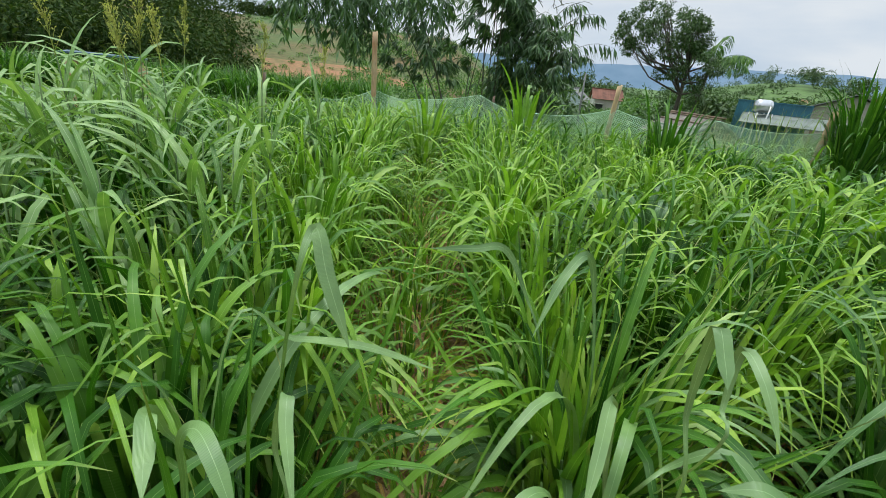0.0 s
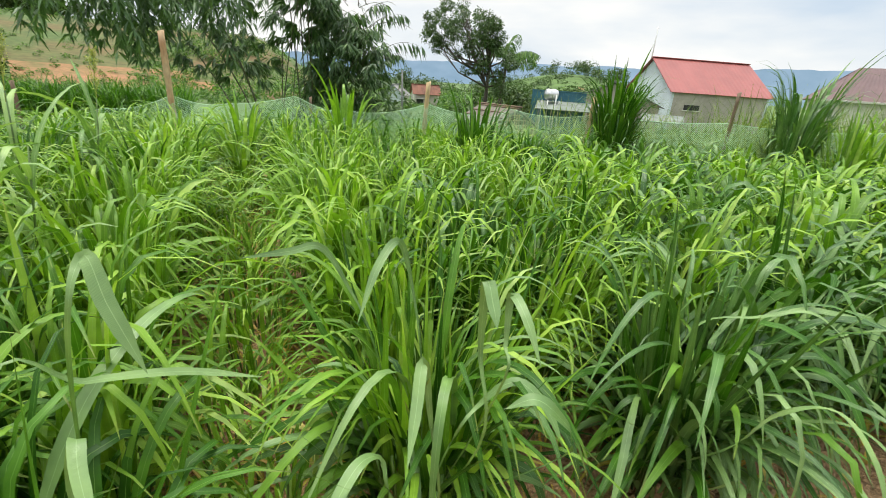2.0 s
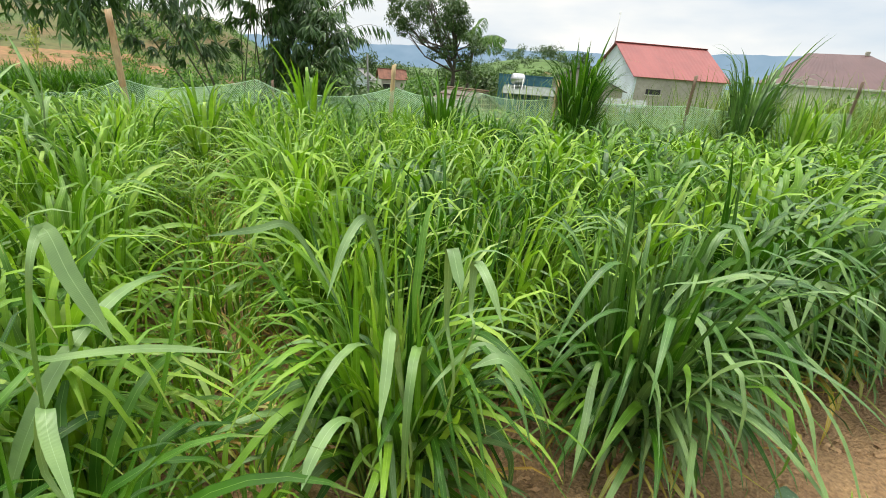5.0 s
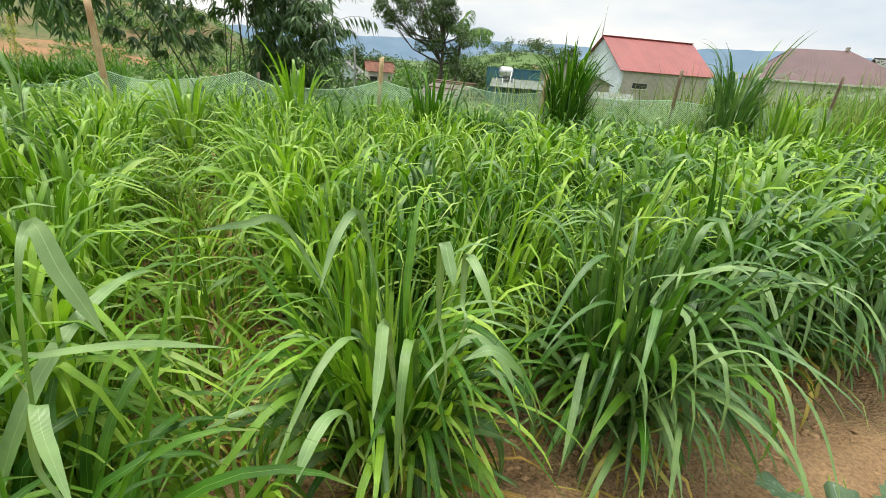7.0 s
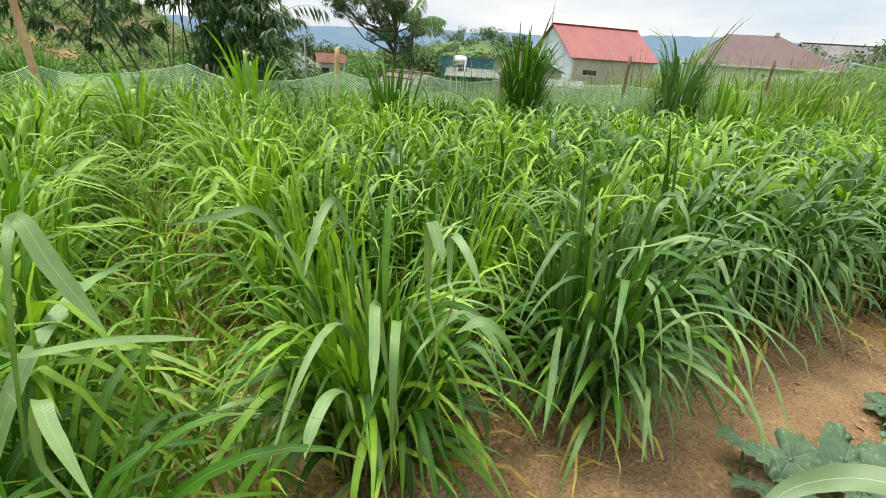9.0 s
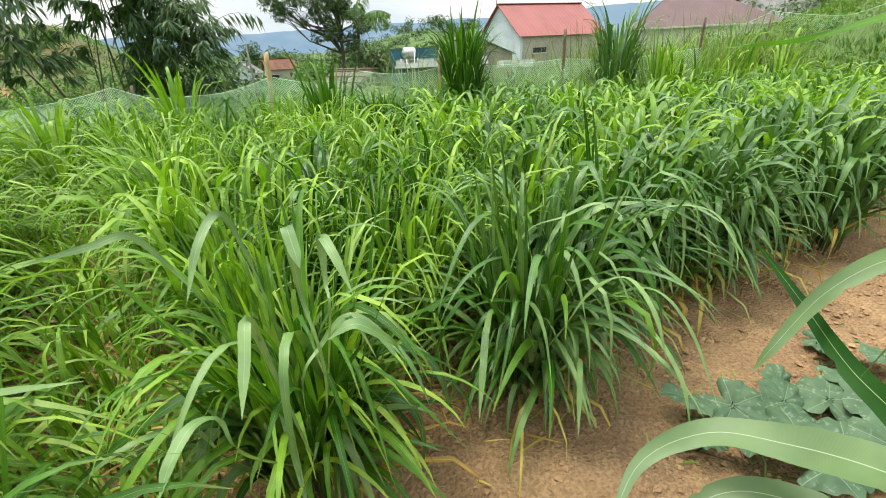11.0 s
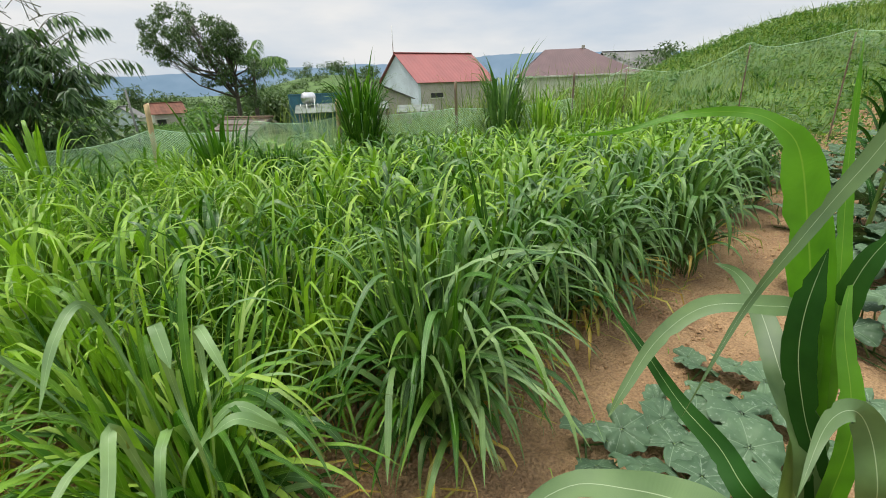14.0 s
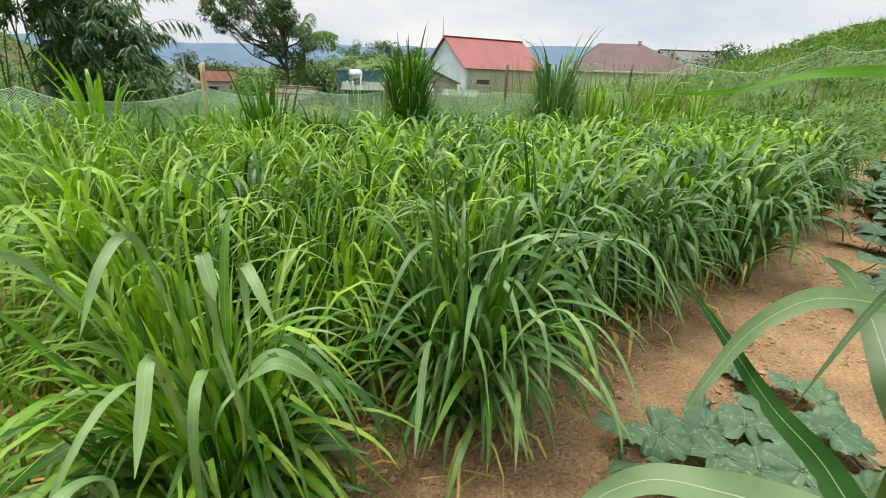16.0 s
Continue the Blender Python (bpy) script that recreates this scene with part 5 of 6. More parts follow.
def gable_house(name, az, dist, turn, L, W, eave, ridge, over, wall_gable, wall_side, roof, label, ridges=24, base=None, pane=(1.0, 0.8), hood=True):
    """Local x runs along the ridge, local -y faces the viewer."""
    ob = new(name)
    x, y, _ = polar(az, dist)
    z0 = float(height(x, y)) if base is None else base
    e, g = eave - z0, ridge - z0
    h, w = L / 2, W / 2
    th = 0.2
    for sx in (-1, 1):
        prism("gable_wall", [(sx * h, -w, -0.3), (sx * h, w, -0.3), (sx * h, w, e), (sx * h, 0, g - 0.08), (sx * h, -w, e)], (-sx * th, 0, 0), wall_gable, ob)
    prism("side_wall", [(-h + th, -w, -0.3), (h - th, -w, -0.3), (h - th, -w, e), (-h + th, -w, e)], (0, th, 0), wall_side, ob)
    prism("side_wall", [(-h + th, w, -0.3), (h - th, w, -0.3), (h - th, w, e), (-h + th, w, e)], (0, -th, 0), wall_side, ob)
    k = (g - e) / w
    for sy in (-1, 1):
        slab("roof", [(-h - over, sy * (w + over), e - over * k + 0.06), (h + over, sy * (w + over), e - over * k + 0.06), (h + over, 0, g + 0.06), (-h - over, 0, g + 0.06)], 0.05, roof, ob, ridges=ridges)
    box_part("ridge_cap", (L + 2 * over, 0.3, 0.06), pose(0, 0, g + 0.09), roof, ob, bevel=0.02)
    pw, ph = pane
    box_part("window", (pw, 0.06, ph), pose(-h * 0.55, -w - 0.012, e - 1.2), DARK_HOLE, ob, bevel=0.005)
    box_part("window_sill", (pw + 0.2, 0.12, 0.08), pose(-h * 0.55, -w - 0.06, e - 1.24 - ph / 2), CREAM_WALL, ob)
    if hood:
        box_part("window_hood", (pw + 0.4, 0.35, 0.06), pose(-h * 0.55, -w - 0.17, e - 1.1 + ph / 2), CREAM_WALL, ob)
    ob.matrix_basis = pose(x, y, z0, 0, 0, turn)
    return tagged(ob, label, "house"), (x, y, z0)


red, (hx, hy, hz) = gable_house("red_roof_house", 26.6, 46.4, -26.6 + 33, 8.4, 7.4, 1.95, 4.45, 0.25, WHITE_WALL, GREY_WALL, RED_ROOF,
                                "house with a red sheet roof and a pale blue gable wall", pane=(1.3, 0.4), hood=False)
ax, ay, _ = polar(21.7, 45)
ant = new("roof_antenna")
tube("mast", [(0, 0, 0), (0, 0, 1.3), (0, 0, 2.55)], (0.045, 0.04, 0.03), WHITE_PAINT, ant)
tube("crossbar", [(-0.12, 0, 2.4), (0.0, 0, 2.42), (0.12, 0, 2.4)], (0.015, 0.02, 0.015), WHITE_PAINT, ant)
ant.matrix_basis = pose(ax, ay, 4.35)
tagged(ant, "thin white antenna mast on the roof ridge", "antenna")


def hip_house(az, dist, turn, L, W, eave, peak, ridge_from, ridge_to):
    ob = new("brown_roof_house")
    x, y, _ = polar(az, dist)
    z0 = float(height(x, y))
    e, g = eave - z0, peak - z0
    h, w, o = L / 2, W / 2, 0.35
    for sx in (-1, 1):
        prism("side_wall", [(sx * h, -w, -0.3), (sx * h, w, -0.3), (sx * h, w, e), (sx * h, -w, e)], (-sx * 0.2, 0, 0), CREAM_WALL, ob)
        prism("long_wall", [(-h + 0.2, sx * w, -0.3), (h - 0.2, sx * w, -0.3), (h - 0.2, sx * w, e), (-h + 0.2, sx * w, e)], (0, -sx * 0.2, 0), CREAM_WALL, ob)
    A, B, C, D = (-h - o, -w - o, e), (h + o, -w - o, e), (h + o, w + o, e), (-h - o, w + o, e)
    R, S = (ridge_from, 0, g), (ridge_to, 0, g)
    slab("roof", [A, B, S, R], 0.08, BROWN_ROOF, ob, ridges=30)
    slab("roof", [C, D, R, S], 0.08, BROWN_ROOF, ob, ridges=30)
    slab("hip", [B, C, S, S], 0.08, BROWN_ROOF, ob, ridges=20)
    slab("hip", [D, A, R, R], 0.08, BROWN_ROOF, ob, ridges=20)
    box_part("chimney_cap", (0.3, 0.3, 0.35), pose(ridge_to - 0.2, 0, g + 0.12), GREY_WALL, ob)
    box_part("fascia", (L + 2 * o, 0.1, 0.16), pose(0, -w - o - 0.02, e - 0.08), CREAM_WALL, ob)
    ob.matrix_basis = pose(x, y, z0, 0, 0, turn)
    return tagged(ob, "low house with a dark brown hipped sheet roof", "house")


hip_house(42.8, 56, -42.8 + 12, 11.6, 8.5, 2.15, 4.95, -3.2, 1.2)
gable_house("grey_roof_house", 49.0, 62, -49.0 + 30, 7.0, 7.5, 2.3, 4.6, 0.3, CREAM_WALL, CREAM_WALL, GREY_ROOF, "house with a pale grey sheet roof behind weeds")
gable_house("tiled_house", -3.6, 70, 3.6 + 8, 3.6, 4.0, -0.4, 0.75, 0.3, CREAM_WALL, GREY_WALL, TILE_ROOF, "old low house with a reddish tile roof", ridges=12)
gable_house("small_house", -7.2, 66, 6.9 + 75, 3.6, 3.2, -0.6, 0.6, 0.25, WHITE_WALL, CREAM_WALL, GREY_ROOF, "small pale house with a grey gable roof", ridges=10)
gable_house("grey_shed", 18.4, 38, -18.4 + 90, 4.5, 6.4, 0.75, 2.15, 0.3, GREY_WALL, GREY_WALL, GREY_ROOF, "weathered grey shed with a gabled fibre roof", ridges=10)


def shed():
    ob = new("blue_shed")
    x, y, _ = polar(12.2, 28)
    z0 = float(height(x, y))
    t = 1.35 - z0
    for q in (-1.45, 1.45):
        box_part("side_panel", (0.06, 2.2, t), pose(q, 0, t / 2), BLUE_SHEET, ob)
    for i in range(12):
        box_part("wall_sheet", (0.238, 0.03 + 0.02 * (i % 2), t), pose(-1.32 + 0.24 * i, -1.05, t / 2), BLUE_SHEET, ob, bevel=0.006)
    box_part("back_panel", (2.8, 0.05, t), pose(0, 1.05, t / 2), BLUE_SHEET, ob)
    slab("roof", [(-1.5, -1.12, t + 0.0), (1.5, -1.12, t + 0.0), (1.5, 1.12, t - 0.1), (-1.5, 1.12, t - 0.1)], 0.04, BLUE_SHEET, ob, ridges=12)
    ob.matrix_basis = pose(x, y, z0, 0, 0, -12)
    tagged(ob, "small shed clad in blue sheet metal", "shed")
    x, y, _ = polar(13.4, 26)
    z0 = float(height(x, y))
    can = new("lean_to_roof")
    slab("roof", [(-1.7, -1.0, 0.42 - z0), (1.9, -1.0, 0.42 - z0), (1.9, 1.0, 0.82 - z0), (-1.7, 1.0, 0.82 - z0)], 0.04, DARK_SHEET, can, ridges=14)
    for q in (-1.5, 0.2, 1.7):
        tube("leg", [(q, -0.9, -0.05), (q, -0.9, 0.42 - z0)], (0.03, 0.03), GREY_ROOF, can)
    can.matrix_basis = pose(x, y, z0, 0, 0, -13)
    tagged(can, "grey corrugated lean-to roof on thin legs", "lean-to")
    # tank on its stand
    x, y, _ = polar(11.3, 26.4)
    z0 = float(height(x, y))
    tank = new("water_tank")
    n = 17
    u = np.linspace(-1, 1, n)
    rad = 0.29 * np.clip(1 - np.abs(u) ** 8, 0.05, 1) * (1 + 0.012 * np.cos(u * 40))
    v, f, uv = tube_data(np.stack([u * 0.42, 0 * u, 0 * u + 1.14 - z0], -1), rad, 20)
    mesh_object("drum", v, f, STEEL, tank, uv, smooth=True)
    for sx in (-0.35, 0.35):
        for sy in (-0.3, 0.3):
            tube("leg", [(sx, sy * 1.3, -0.05), (sx, sy, 0.85 - z0)], (0.025, 0.025), WHITE_PAINT, tank)
    tube("pipe", [(0.1, -0.42, 1.15 - z0), (0.0, -0.5, 0.5 - z0), (-0.05, -0.5, -0.05)], (0.03, 0.03, 0.03), WHITE_PAINT, tank)
    tank.matrix_basis = pose(x, y, z0, 0, 0, 20)
    tagged(tank, "round stainless steel water tank on a stand", "water tank")
    for az, d, z, w, dep in ((18.2, 30, 0.6, 2.6, 2.0), (24.0, 33, 0.2, 2.6, 2.0)):
        x, y, _ = polar(az, d)
        z0 = float(height(x, y))
        can = new("low_sheet_roof")
        slab("roof", [(-w / 2, -dep / 2, z - 0.3 - z0), (w / 2, -dep / 2, z - 0.3 - z0), (w / 2, dep / 2, z + 0.1 - z0), (-w / 2, dep / 2, z + 0.1 - z0)], 0.04, DARK_SHEET, can, ridges=12)
        for q in (-w / 2 + 0.1, w / 2 - 0.1):
            tube("leg", [(q, -dep / 2 + 0.1, -0.05), (q, -dep / 2 + 0.1, z - 0.3 - z0)], (0.05, 0.05), DARK_WOOD, can)
            tube("leg", [(q, dep / 2 - 0.1, -0.05), (q, dep / 2 - 0.1, z + 0.02 - z0)], (0.05, 0.05), DARK_WOOD, can)
        can.matrix_basis = pose(x, y, z0, 0, 0, -az)
        tagged(can, "low weathered grey sheet roof on posts", "lean-to")


shed()


def hut():
    """A low hut of canes with a worn thatch, just beyond the net."""
    ob = new("thatched_hut")
    x, y, _ = polar(3.6, 9.6)
    z0 = float(height(x, y))
    e, g = 0.68 - z0, 1.02 - z0
    slab("roof", [(-0.5, -0.6, e), (0.65, -0.6, e), (0.65, 0.1, g), (-0.5, 0.1, g)], 0.04, THATCH, ob, ridges=14)
    slab("roof", [(-0.5, 0.75, e), (0.65, 0.75, e), (0.65, 0.1, g), (-0.5, 0.1, g)], 0.04, THATCH, ob, ridges=14)
    for k in range(4):
        t = 0.12 + k * 0.27
        tube("batten", [(-0.5, -0.6 + 0.7 * t, e + (g - e) * t + 0.016), (0.66, -0.6 + 0.7 * t, e + (g - e) * t + 0.02)], (0.012, 0.012), DARK_WOOD, ob, 5)
    tube("ridge_pole", [(-0.55, 0.1, g + 0.02), (0.72, 0.1, g + 0.025)], (0.018, 0.018), DARK_WOOD, ob, 6)
    for i in range(14):
        q = -0.45 + i * 0.072
        tube("cane", [(q, -0.45, -0.05), (q + 0.01, -0.45, e + 0.06)], (0.013, 0.011), STAKE_WOOD if i % 3 else DARK_WOOD, ob, 5)
    # woven cane end wall
    for i in range(19):
        q = -0.5 + i * 0.067
        top = g - abs(q - 0.1) * (g - e) / 0.68 - 0.03
        tube("cane", [(0.55, q, -0.05), (0.56 + 0.02 * (i % 2), q, top * 0.5), (0.55, q, top)], (0.012, 0.012, 0.011), STAKE_WOOD if i % 4 else DARK_WOOD, ob, 5)
    for i in range(13):
        h = 0.1 + i * (g - 0.15) / 13
        w = min(0.58, (g - h) * 0.68 / (g - e) - 0.03)
        tube("cane", [(0.57 - 0.02 * (i % 2), 0.1 - w, h), (0.58, 0.1, h + 0.012), (0.57 - 0.02 * (i % 2), 0.1 + w, h)], (0.011, 0.011, 0.011), STAKE_WOOD, ob, 5)
    for sx, sy in ((-0.45, 0.65), (0.55, 0.65), (-0.45, -0.5)):
        tube("corner_post", [(sx, sy, -0.05), (sx, sy, e)], (0.03, 0.03), DARK_WOOD, ob)
    ob.matrix_basis = pose(x, y, z0, 0, 0, -52)
    tagged(ob, "low hut with a worn grey roof and woven cane end wall", "hut")


hut()
net([(6.9, 7.3, 1.35), (7.51, 6.6, 1.68), (8.15, 5.8, 1.55), (8.67, 5.0, 2.0), (8.89, 4.57, 1.9), (9.26, 3.77, 2.08), (9.46, 3.26, 2.05), (9.7, 2.4, 2.1)], "net_fence", "green mesh net strung along the grassy bank", tall=0.55, sag=0.04, seed=8, half=0.0005)
for bx2, by2, top in ((8.67, 5.0, 2.02), (9.26, 3.77, 2.1), (7.51, 6.6, 1.7)):
    stake(bx2, by2, float(height(bx2, by2)), top - 0.08, 0.0, 0.3, 0.013, DARK_WOOD, "wooden_post", "dark weathered wooden fence post on the bank", False)
x, y, _ = polar(-6.7, 28.8)
z0 = float(height(x, y))
pole = tube("utility_pole", [(0.12, 0, -0.2), (0.05, 0, 1.5), (0.0, 0, 1.9 - z0)], (0.07, 0.06, 0.05), GREY_ROOF)
pole.matrix_basis = pose(x, y, z0)
tagged(pole, "thin pale grey concrete pole", "pole")
# tarpaulin shelter behind the sorghum
tarp = new("tarpaulin_shelter")
x, y, _ = polar(-57.9, 6.0)
zt = 1.22
slab("tarp", [(-0.35, -0.4, zt + 0.01), (0.3, -0.4, zt), (0.3, 0.4, zt - 0.02), (-0.35, 0.4, zt + 0.0)], 0.015, BLUE_TARP, tarp)
for sx, sy, w in ((-0.3, -0.35, 0.02), (0.25, -0.35, 0.045), (0.25, 0.35, 0.02), (-0.3, 0.35, 0.02)):
    tube("post", [(sx, sy, -0.05), (sx, sy, zt - 0.07)], (w, w), STAKE_WOOD, tarp)
tarp.matrix_basis = pose(x, y, 0, 0, 0, 55)
tagged(tarp, "blue tarpaulin shelter on pale wooden posts", "shelter")

# ---------------------------------------------------------------- maize, pumpkin vines and clods on the bare soil


def maize_leaf(ob, points, width, face, blunt=2.6, mat=None, profile=None):
    v, f, uv = leaf_along(points, width, face, seg=44, fold=0.18, wave=0.03, blunt=blunt, narrow=0.6, profile=profile)
    r = np.random.default_rng(int(width * 1e4) + len(points))
    row, side = np.divmod(np.arange(len(v)), 3)
    mid = v[row * 3 + 1]
    nibble = np.where(r.uniform(0, 1, len(v)) < 0.05, r.uniform(0.7, 0.9, len(v)), r.uniform(0.97, 1.02, len(v)))   # ragged, eaten edges
    v = np.where((side != 1)[:, None], mid + (v - mid) * nibble[:, None], v)
    return mesh_object("leaf", v - np.array(ob.matrix_basis.translation), f, mat or CORN_SHADED, ob, uv, smooth=True)


def maize_stalk(x, y, top, tx, ty, label):
    ob = new("maize_plant")
    ob.matrix_basis = pose(x, y, 0)
    t = np.linspace(0, 1, 9)
    tube("stalk", np.stack([(tx - x) * t, (ty - y) * t, -0.05 + t * (top + 0.05)], -1), np.linspace(0.019, 0.01, 9) * (1 + 0.1 * (np.arange(9) % 2)), STEM, ob, 8)
    return tagged(ob, label, "maize", "maize plants")


m1 = maize_stalk(0.88, 0.22, 1.12, 0.9, 0.31, "maize plant with broad dark leaves and pale midribs")
E = (-0.85, -0.35, 0.3)
maize_leaf(m1, [(0.885, 0.25, 0.7), (0.88, 0.28, 0.9), (0.872, 0.312, 1.07), (0.86, 0.34, 1.2), (0.845, 0.372, 1.33), (0.83, 0.405, 1.375), (0.81, 0.455, 1.395), (0.765, 0.535, 1.39), (0.7, 0.62, 1.36), (0.62, 0.71, 1.35)], 0.068, E, 1.0, CORN_BACKLIT,
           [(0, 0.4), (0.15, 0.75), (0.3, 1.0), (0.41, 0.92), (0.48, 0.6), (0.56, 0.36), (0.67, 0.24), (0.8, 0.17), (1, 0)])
maize_leaf(m1, [(0.89, 0.26, 0.8), (0.895, 0.278, 1.024), (0.937, 0.316, 1.161), (0.96, 0.352, 1.322), (0.957, 0.375, 1.519)], 0.042, (-0.6, -0.7, 0.2), 1.6, CORN_BACKLIT)
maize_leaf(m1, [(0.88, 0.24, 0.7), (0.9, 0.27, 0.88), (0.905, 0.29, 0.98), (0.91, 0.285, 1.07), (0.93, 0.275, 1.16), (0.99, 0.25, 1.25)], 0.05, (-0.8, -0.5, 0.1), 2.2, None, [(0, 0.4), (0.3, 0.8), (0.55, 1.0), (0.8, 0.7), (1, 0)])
maize_leaf(m1, [(0.87, 0.22, 0.6), (0.835, 0.24, 0.82), (0.85, 0.313, 0.92), (0.918, 0.407, 1.003), (0.936, 0.472, 1.056), (0.902, 0.51, 1.081)], 0.055, (-0.6, -0.2, 0.6), 2.6, CORN_SKY_SHEEN)
maize_leaf(m1, [(0.885, 0.27, 0.9), (0.862, 0.312, 1.051), (0.797, 0.356, 1.074), (0.727, 0.412, 1.065), (0.65, 0.438, 1.008), (0.564, 0.431, 0.931), (0.53, 0.427, 0.893)], 0.04, (-0.3, -0.5, 0.8), 2.6, CORN_SKY_SHEEN)
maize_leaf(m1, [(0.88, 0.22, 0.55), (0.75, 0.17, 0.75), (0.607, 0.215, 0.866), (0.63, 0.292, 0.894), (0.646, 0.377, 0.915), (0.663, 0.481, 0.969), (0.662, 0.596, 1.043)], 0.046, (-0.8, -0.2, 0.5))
maize_leaf(m1, [(0.88, 0.22, 0.6), (0.79, 0.15, 0.8), (0.707, 0.125, 0.908), (0.708, 0.148, 0.985), (0.685, 0.168, 1.032), (0.647, 0.18, 1.016), (0.573, 0.164, 0.947)], 0.05, (-0.7, -0.3, 0.5), 2.6, CORN_SKY_SHEEN)
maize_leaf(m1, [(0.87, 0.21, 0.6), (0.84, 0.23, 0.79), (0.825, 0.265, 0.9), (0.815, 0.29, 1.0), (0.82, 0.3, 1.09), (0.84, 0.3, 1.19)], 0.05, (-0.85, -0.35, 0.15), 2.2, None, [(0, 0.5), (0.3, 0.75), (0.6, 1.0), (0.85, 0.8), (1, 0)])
maize_leaf(m1, [(0.88, 0.22, 0.5), (0.84, 0.2, 0.85), (0.85, 0.22, 0.95), (0.875, 0.262, 1.05), (0.925, 0.29, 1.13)], 0.04, (-0.8, -0.6, 0.1), 2.6, CORN_BACKLIT)

m2 = maize_stalk(0.98, 0.0, 1.3, 0.96, 0.06, "maize plant with long arching leaves over the soil")
maize_leaf(m2, [(0.96, 0.06, 1.2), (0.9, 0.16, 1.4), (0.82, 0.226, 1.427), (0.767, 0.264, 1.327), (0.714, 0.288, 1.233), (0.658, 0.314, 1.12), (0.555, 0.315, 0.968)], 0.038, (-0.5, -0.6, 0.6), 1.5, CORN_SKY_SHEEN)
maize_leaf(m2, [(0.97, 0.02, 0.7), (0.75, 0.0, 0.93), (0.56, 0.04, 1.0), (0.431, 0.128, 0.997), (0.427, 0.207, 0.973), (0.406, 0.28, 0.939), (0.361, 0.343, 0.907), (0.282, 0.361, 0.859), (0.202, 0.312, 0.8)], 0.065, (-0.3, -0.3, 0.9), 2.6, CORN_SKY_SHEEN)
maize_leaf(m2, [(0.97, 0.02, 0.5), (0.7, 0.08, 0.82), (0.466, 0.194, 0.858), (0.436, 0.255, 0.853), (0.389, 0.304, 0.835), (0.334, 0.318, 0.802), (0.277, 0.309, 0.75)], 0.05, (-0.3, -0.3, 0.9), 2.6, CORN_SKY_SHEEN)


def maize_far(x, y, tall, seed):
    r = np.random.default_rng(seed)
    ob = maize_stalk(x, y, tall * 0.8, x + r.normal(0, 0.05), y + r.normal(0, 0.05), "dark green maize plant at the foot of the bank")
    for j in range(11):
        t = r.uniform(0.15, 1.0)
        v, f, uv = ribbons([(0, 0, tall * 0.78 * t)], j * 2.5 + r.normal(0, 0.4), r.uniform(0.25, 0.6), r.uniform(0.45, 0.7) * (1.2 - 0.35 * t), r.uniform(0.05, 0.075), r.uniform(0.9, 1.9), seg=12, fold=0.22, wave=0.05, blunt=3)
        mesh_object("leaf", v, f, CORN_SHADED, ob, uv, smooth=True)
    ob.location.z = float(height(x, y))
    return ob


for i, (az, d, tall) in enumerate(((72.4, 5.2, 2.1), (74.0, 4.6, 1.9), (71.6, 6.2, 2.2), (74.8, 5.6, 2.0), (76.4, 4.4, 1.9), (71.3, 7.2, 2.2), (73.2, 6.6, 2.1))):
    px, py, _ = polar(az, d)
    maize_far(px, py, tall, 40 + i)


def pumpkin_leaf_mesh(seed, R):
    """A five-lobed leaf, cupped and wavy, with the veins that run to its lobes."""
    r = np.random.default_rng(seed)
    nr, na = 7, 50
    a = np.linspace(-math.pi, math.pi, na, endpoint=False)
    lobe = 0.9 + 0.05 * np.cos(5 * a) + 0.02 * np.sin(17 * a + r.uniform(0, 6)) + 0.04 * np.sin(9 * a + r.uniform(0, 6)) + 0.04 * np.sin(2 * a + r.uniform(0, 6))
    lobe = lobe * (1 - 0.62 * np.exp(-((np.abs(a) - math.pi) / 0.28) ** 2))
    t = np.linspace(0.06, 1, nr)[:, None]
    x, y = R * t * lobe * np.cos(a), R * t * lobe * np.sin(a)
    vein = np.abs((a * 5 / TAU + 0.5) % 1 - 0.5) * TAU / 5      # angle to the nearest main vein
    z = R * (0.14 * t - 0.2 * t ** 3 + 0.07 * t * np.sin(vein * 4) + 0.1 * t ** 2 * np.sin(3 * a + r.uniform(0, 6)) + 0.05 * t ** 2 * np.sin(11 * a + r.uniform(0, 6)) + 0.03 * t * np.sin(19 * a + 9 * t + r.uniform(0, 6)))
    v = np.concatenate([np.stack([x, y, z], -1).reshape(-1, 3), [[0, 0, 0]]])
    f = [(i * na + k, i * na + (k + 1) % na, (i + 1) * na + (k + 1) % na, (i + 1) * na + k) for i in range(nr - 1) for k in range(na)]
    f += [(len(v) - 1, k, (k + 1) % na) for k in range(na)]
    u = 0.5 + np.minimum(0.49, t * np.sin(vein))
    uv = np.concatenate([np.stack([u, np.broadcast_to(t, u.shape)], -1).reshape(-1, 2), [[0.5, 0]]])
    return v, f, uv


PUMPKIN_SHAPES = [pumpkin_leaf_mesh(60 + k, 1.0) for k in range(5)]


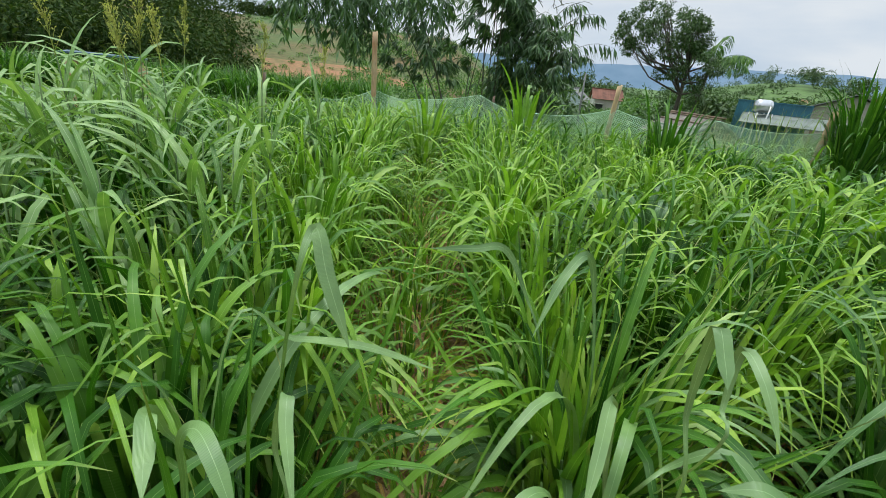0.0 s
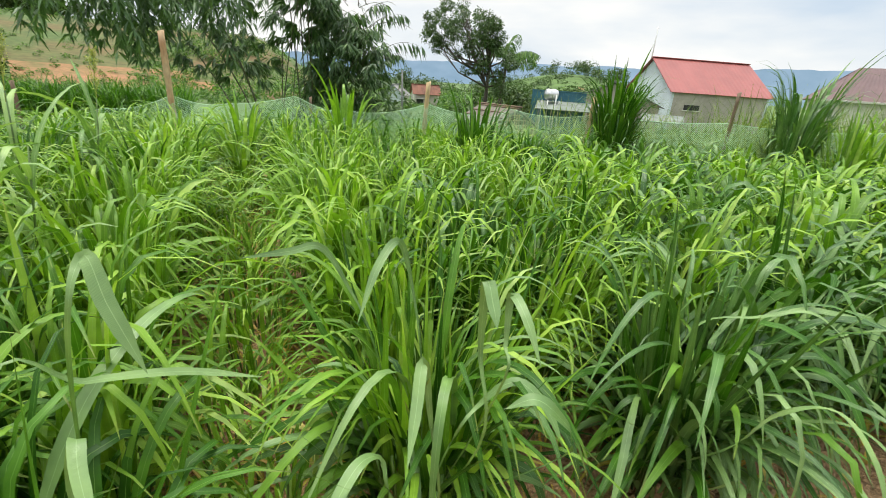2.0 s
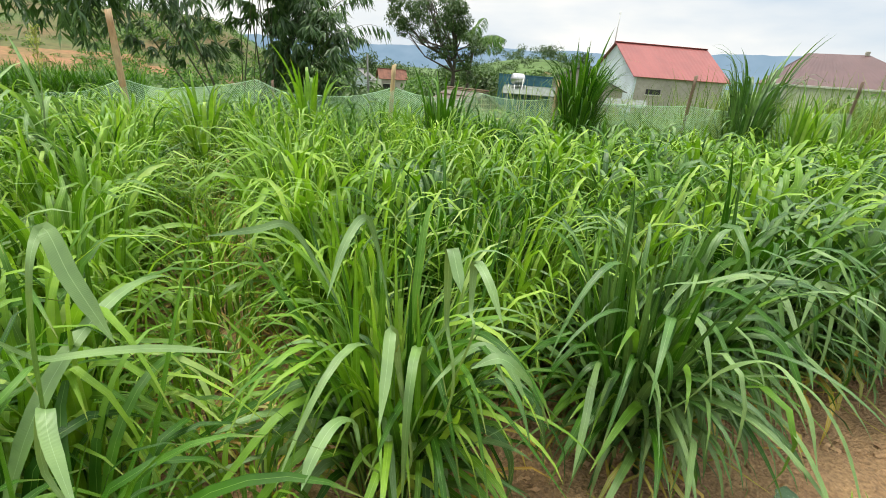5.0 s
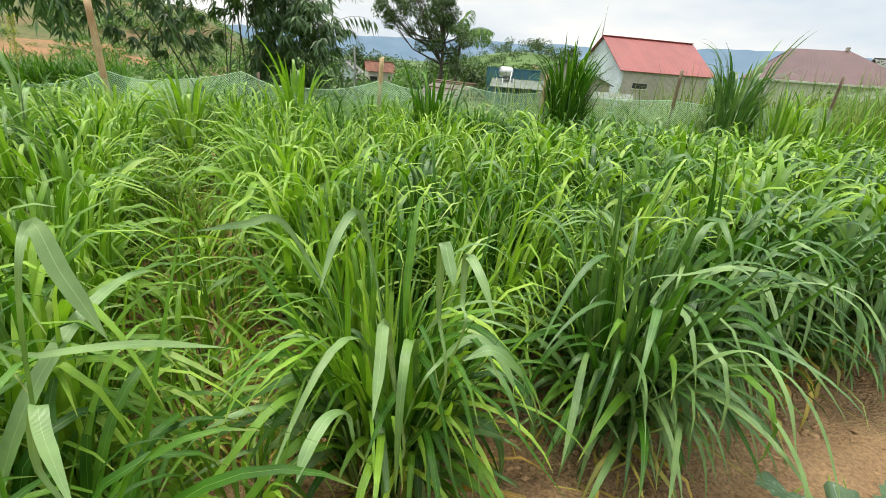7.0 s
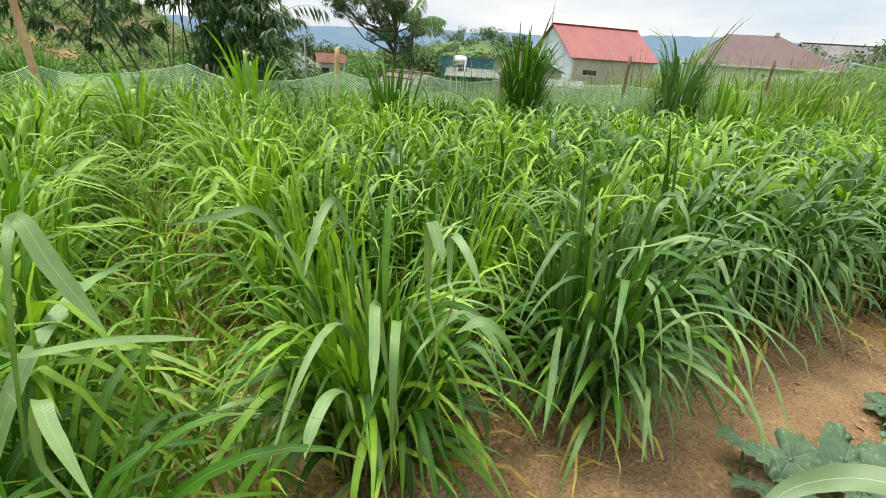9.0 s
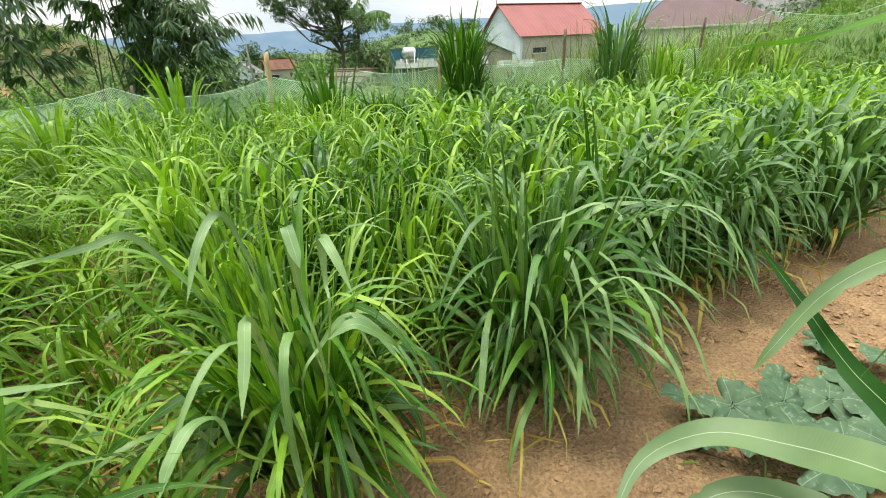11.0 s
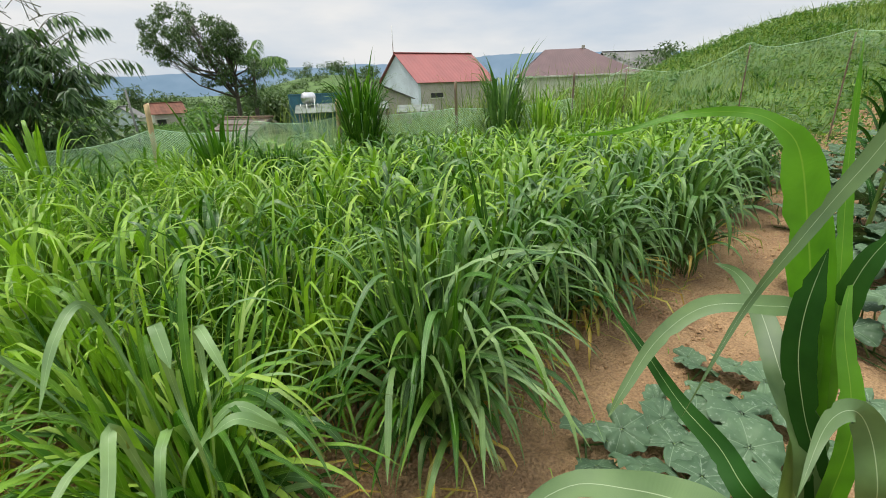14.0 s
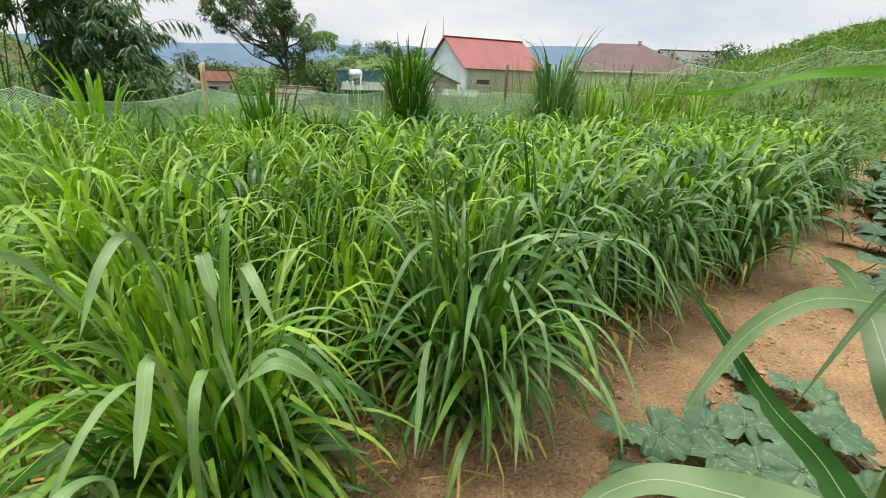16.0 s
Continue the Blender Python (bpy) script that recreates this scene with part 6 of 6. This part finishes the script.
def pumpkin_vine(name_at, leaves, label):
    """A vine along the soil with its leaves on short stalks."""
    ob = new("pumpkin_vine")
    r = np.random.default_rng(int(name_at[0] * 100) + 7)
    ob.matrix_basis = pose(name_at[0], name_at[1], 0)
    o = np.array([name_at[0], name_at[1], 0])
    for (x, y, R, h) in leaves:
        h = h * (0.6 if x < 2.6 else 0.9)
        v, f, uv = PUMPKIN_SHAPES[r.integers(0, 5)]
        g = float(height(x, y))
        m = np.array(Euler((r.normal(0, 0.25), r.normal(0, 0.25) - 0.12, r.uniform(0, TAU))).to_matrix())
        c = np.array([x, y, g + h])
        leaf = mesh_object("leaf", (v * R) @ m.T + c - o, f, PUMPKIN, ob, uv, smooth=True)
        foot = np.array([x + r.normal(0, 0.07), y + r.normal(0, 0.07), g])
        tube("leaf_stalk", np.array([foot, (foot + c) / 2 + r.normal(0, 0.01, 3), c]) - o, (0.006, 0.005, 0.005), STEM, ob, 5)
    pts = np.array([(x, y, float(height(x, y)) + 0.002) for x, y, *_ in leaves])
    if len(pts) > 2:
        tube("runner", pts - o, np.full(len(pts), 0.005), STEM, ob, 5)
    return tagged(ob, label, "pumpkin vine", "pumpkin vines")


VINE = "pumpkin vine with mottled grey-green lobed leaves on sandy soil"
pumpkin_vine((1.3, 0.9), [(1.15, 1.05, 0.1, 0.16), (1.3, 0.98, 0.12, 0.13), (1.22, 0.8, 0.13, 0.14), (1.42, 0.82, 0.13, 0.12), (1.35, 0.66, 0.12, 0.15), (1.08, 0.9, 0.09, 0.1), (1.52, 0.95, 0.11, 0.1), (1.5, 0.72, 0.12, 0.13), (1.6, 1.04, 0.09, 0.08)], VINE)
pumpkin_vine((1.8, 0.8), [(1.98, 1.08, 0.1, 0.12), (2.12, 1.0, 0.12, 0.14), (1.86, 0.95, 0.12, 0.13), (1.8, 0.78, 0.15, 0.15), (1.98, 0.74, 0.14, 0.13), (1.64, 0.66, 0.14, 0.14), (1.75, 0.52, 0.14, 0.15), (1.55, 0.5, 0.13, 0.12), (1.95, 0.55, 0.13, 0.12), (2.12, 0.86, 0.13, 0.14), (1.68, 0.9, 0.12, 0.11), (2.05, 1.2, 0.09, 0.08)], VINE)
pumpkin_vine((2.4, 0.5), [(2.2, 0.42, 0.13, 0.15), (2.36, 0.56, 0.11, 0.13), (2.5, 0.4, 0.13, 0.15), (2.3, 0.25, 0.13, 0.14)], VINE)
rp = np.random.default_rng(90)
for cx, cy, n in ((3.3, 0.85, 12), (5.0, 2.05, 9), (5.9, 2.45, 12), (6.9, 2.9, 14), (7.9, 3.2, 14), (8.8, 3.0, 12), (4.0, 1.15, 14), (4.8, 1.4, 14), (5.7, 1.7, 14), (6.6, 2.1, 12), (7.6, 2.4, 12)):
    pumpkin_vine((cx, cy), [(cx + rp.uniform(-0.5, 0.5), cy + rp.uniform(-0.42, 0.3), rp.uniform(0.12, 0.19), rp.uniform(0.14, 0.36)) for _ in range(n)], VINE)


def clods():
    """Crumbs and clods of dry soil."""
    r = np.random.default_rng(17)
    n = 34000
    x, y = 0.1 + 5.6 * r.uniform(0, 1, n) ** 1.5, r.uniform(-0.2, 3.0, n)
    crumbly = np.array([noise.noise((a * 2.2, b * 2.2, 31)) + 0.5 * noise.noise((a * 6, b * 6, 33)) for a, b in zip(x, y)])
    keep = (y < np.interp(x, EDGE_X, EDGE_Y) + 0.5) & (crumbly > r.normal(0.0, 0.22, n))
    x, y = x[keep], y[keep]
    n = len(x)
    size = 0.0035 + 0.016 * r.uniform(0, 1, n) ** 4
    oct_v = np.array([(1, 0, 0), (-1, 0, 0), (0, 1, 0), (0, -1, 0), (0, 0, 1), (0, 0, -1)], float)
    oct_f = np.array([(0, 2, 4), (2, 1, 4), (1, 3, 4), (3, 0, 4), (2, 0, 5), (1, 2, 5), (3, 1, 5), (0, 3, 5)])
    v = np.stack([x, y, soil(x, y) + 0.35 * size], -1)[:, None] + oct_v[None] * np.array([1, 1, 0.7]) * size[:, None, None] * r.uniform(0.5, 1.3, (n, 6, 1))
    f = (oct_f[None] + (np.arange(n) * 6)[:, None, None]).reshape(-1, 3)
    return tagged(mesh_object("soil_clods", v.reshape(-1, 3), f, CLOD), "loose crumbs and clods of sandy soil", "soil", kind="stuff")


clods()
# small weeds on the soil
n = 420
x, y = rp.uniform(0.6, 5.5, n), rp.uniform(0.2, 2.6, n)
keep = (y < np.interp(x, EDGE_X, EDGE_Y) + 0.4) & (rp.uniform(0, 1, n) < 0.75)
x, y = x[keep], y[keep]
n = len(x)
v, f, uv = ribbons(np.stack([x, y, soil(x, y)], -1), rp.uniform(0, TAU, n), rp.uniform(0.1, 1.0, n), rp.uniform(0.03, 0.12, n), 0.005, rp.uniform(0.3, 1.5, n), seg=4)
tagged(mesh_object("seedling_weeds", v, f, GRASS, None, uv), "tiny green seedlings scattered over the soil", "weeds", kind="stuff")
# dead leaves and straw lying under the grass
n = 700
x, y = rp.uniform(-2.2, 3.5, n), rp.uniform(0.4, 2.6, n)
keep = y > np.interp(x, EDGE_X, EDGE_Y) - 0.25
x, y = x[keep], y[keep]
n = len(x)
v, f, uv = ribbons(np.stack([x, y, soil(x, y) + rp.uniform(0.005, 0.04, n)], -1), rp.uniform(0, TAU, n), rp.uniform(1.35, 1.6, n), rp.uniform(0.05, 0.2, n), rp.uniform(0.004, 0.012, n), rp.uniform(-0.1, 0.25, n), seg=4)
tagged(mesh_object("dead_grass", v, f, GRASS_DRY, None, uv), "dry straw and dead leaves lying on the soil", "straw", kind="stuff")
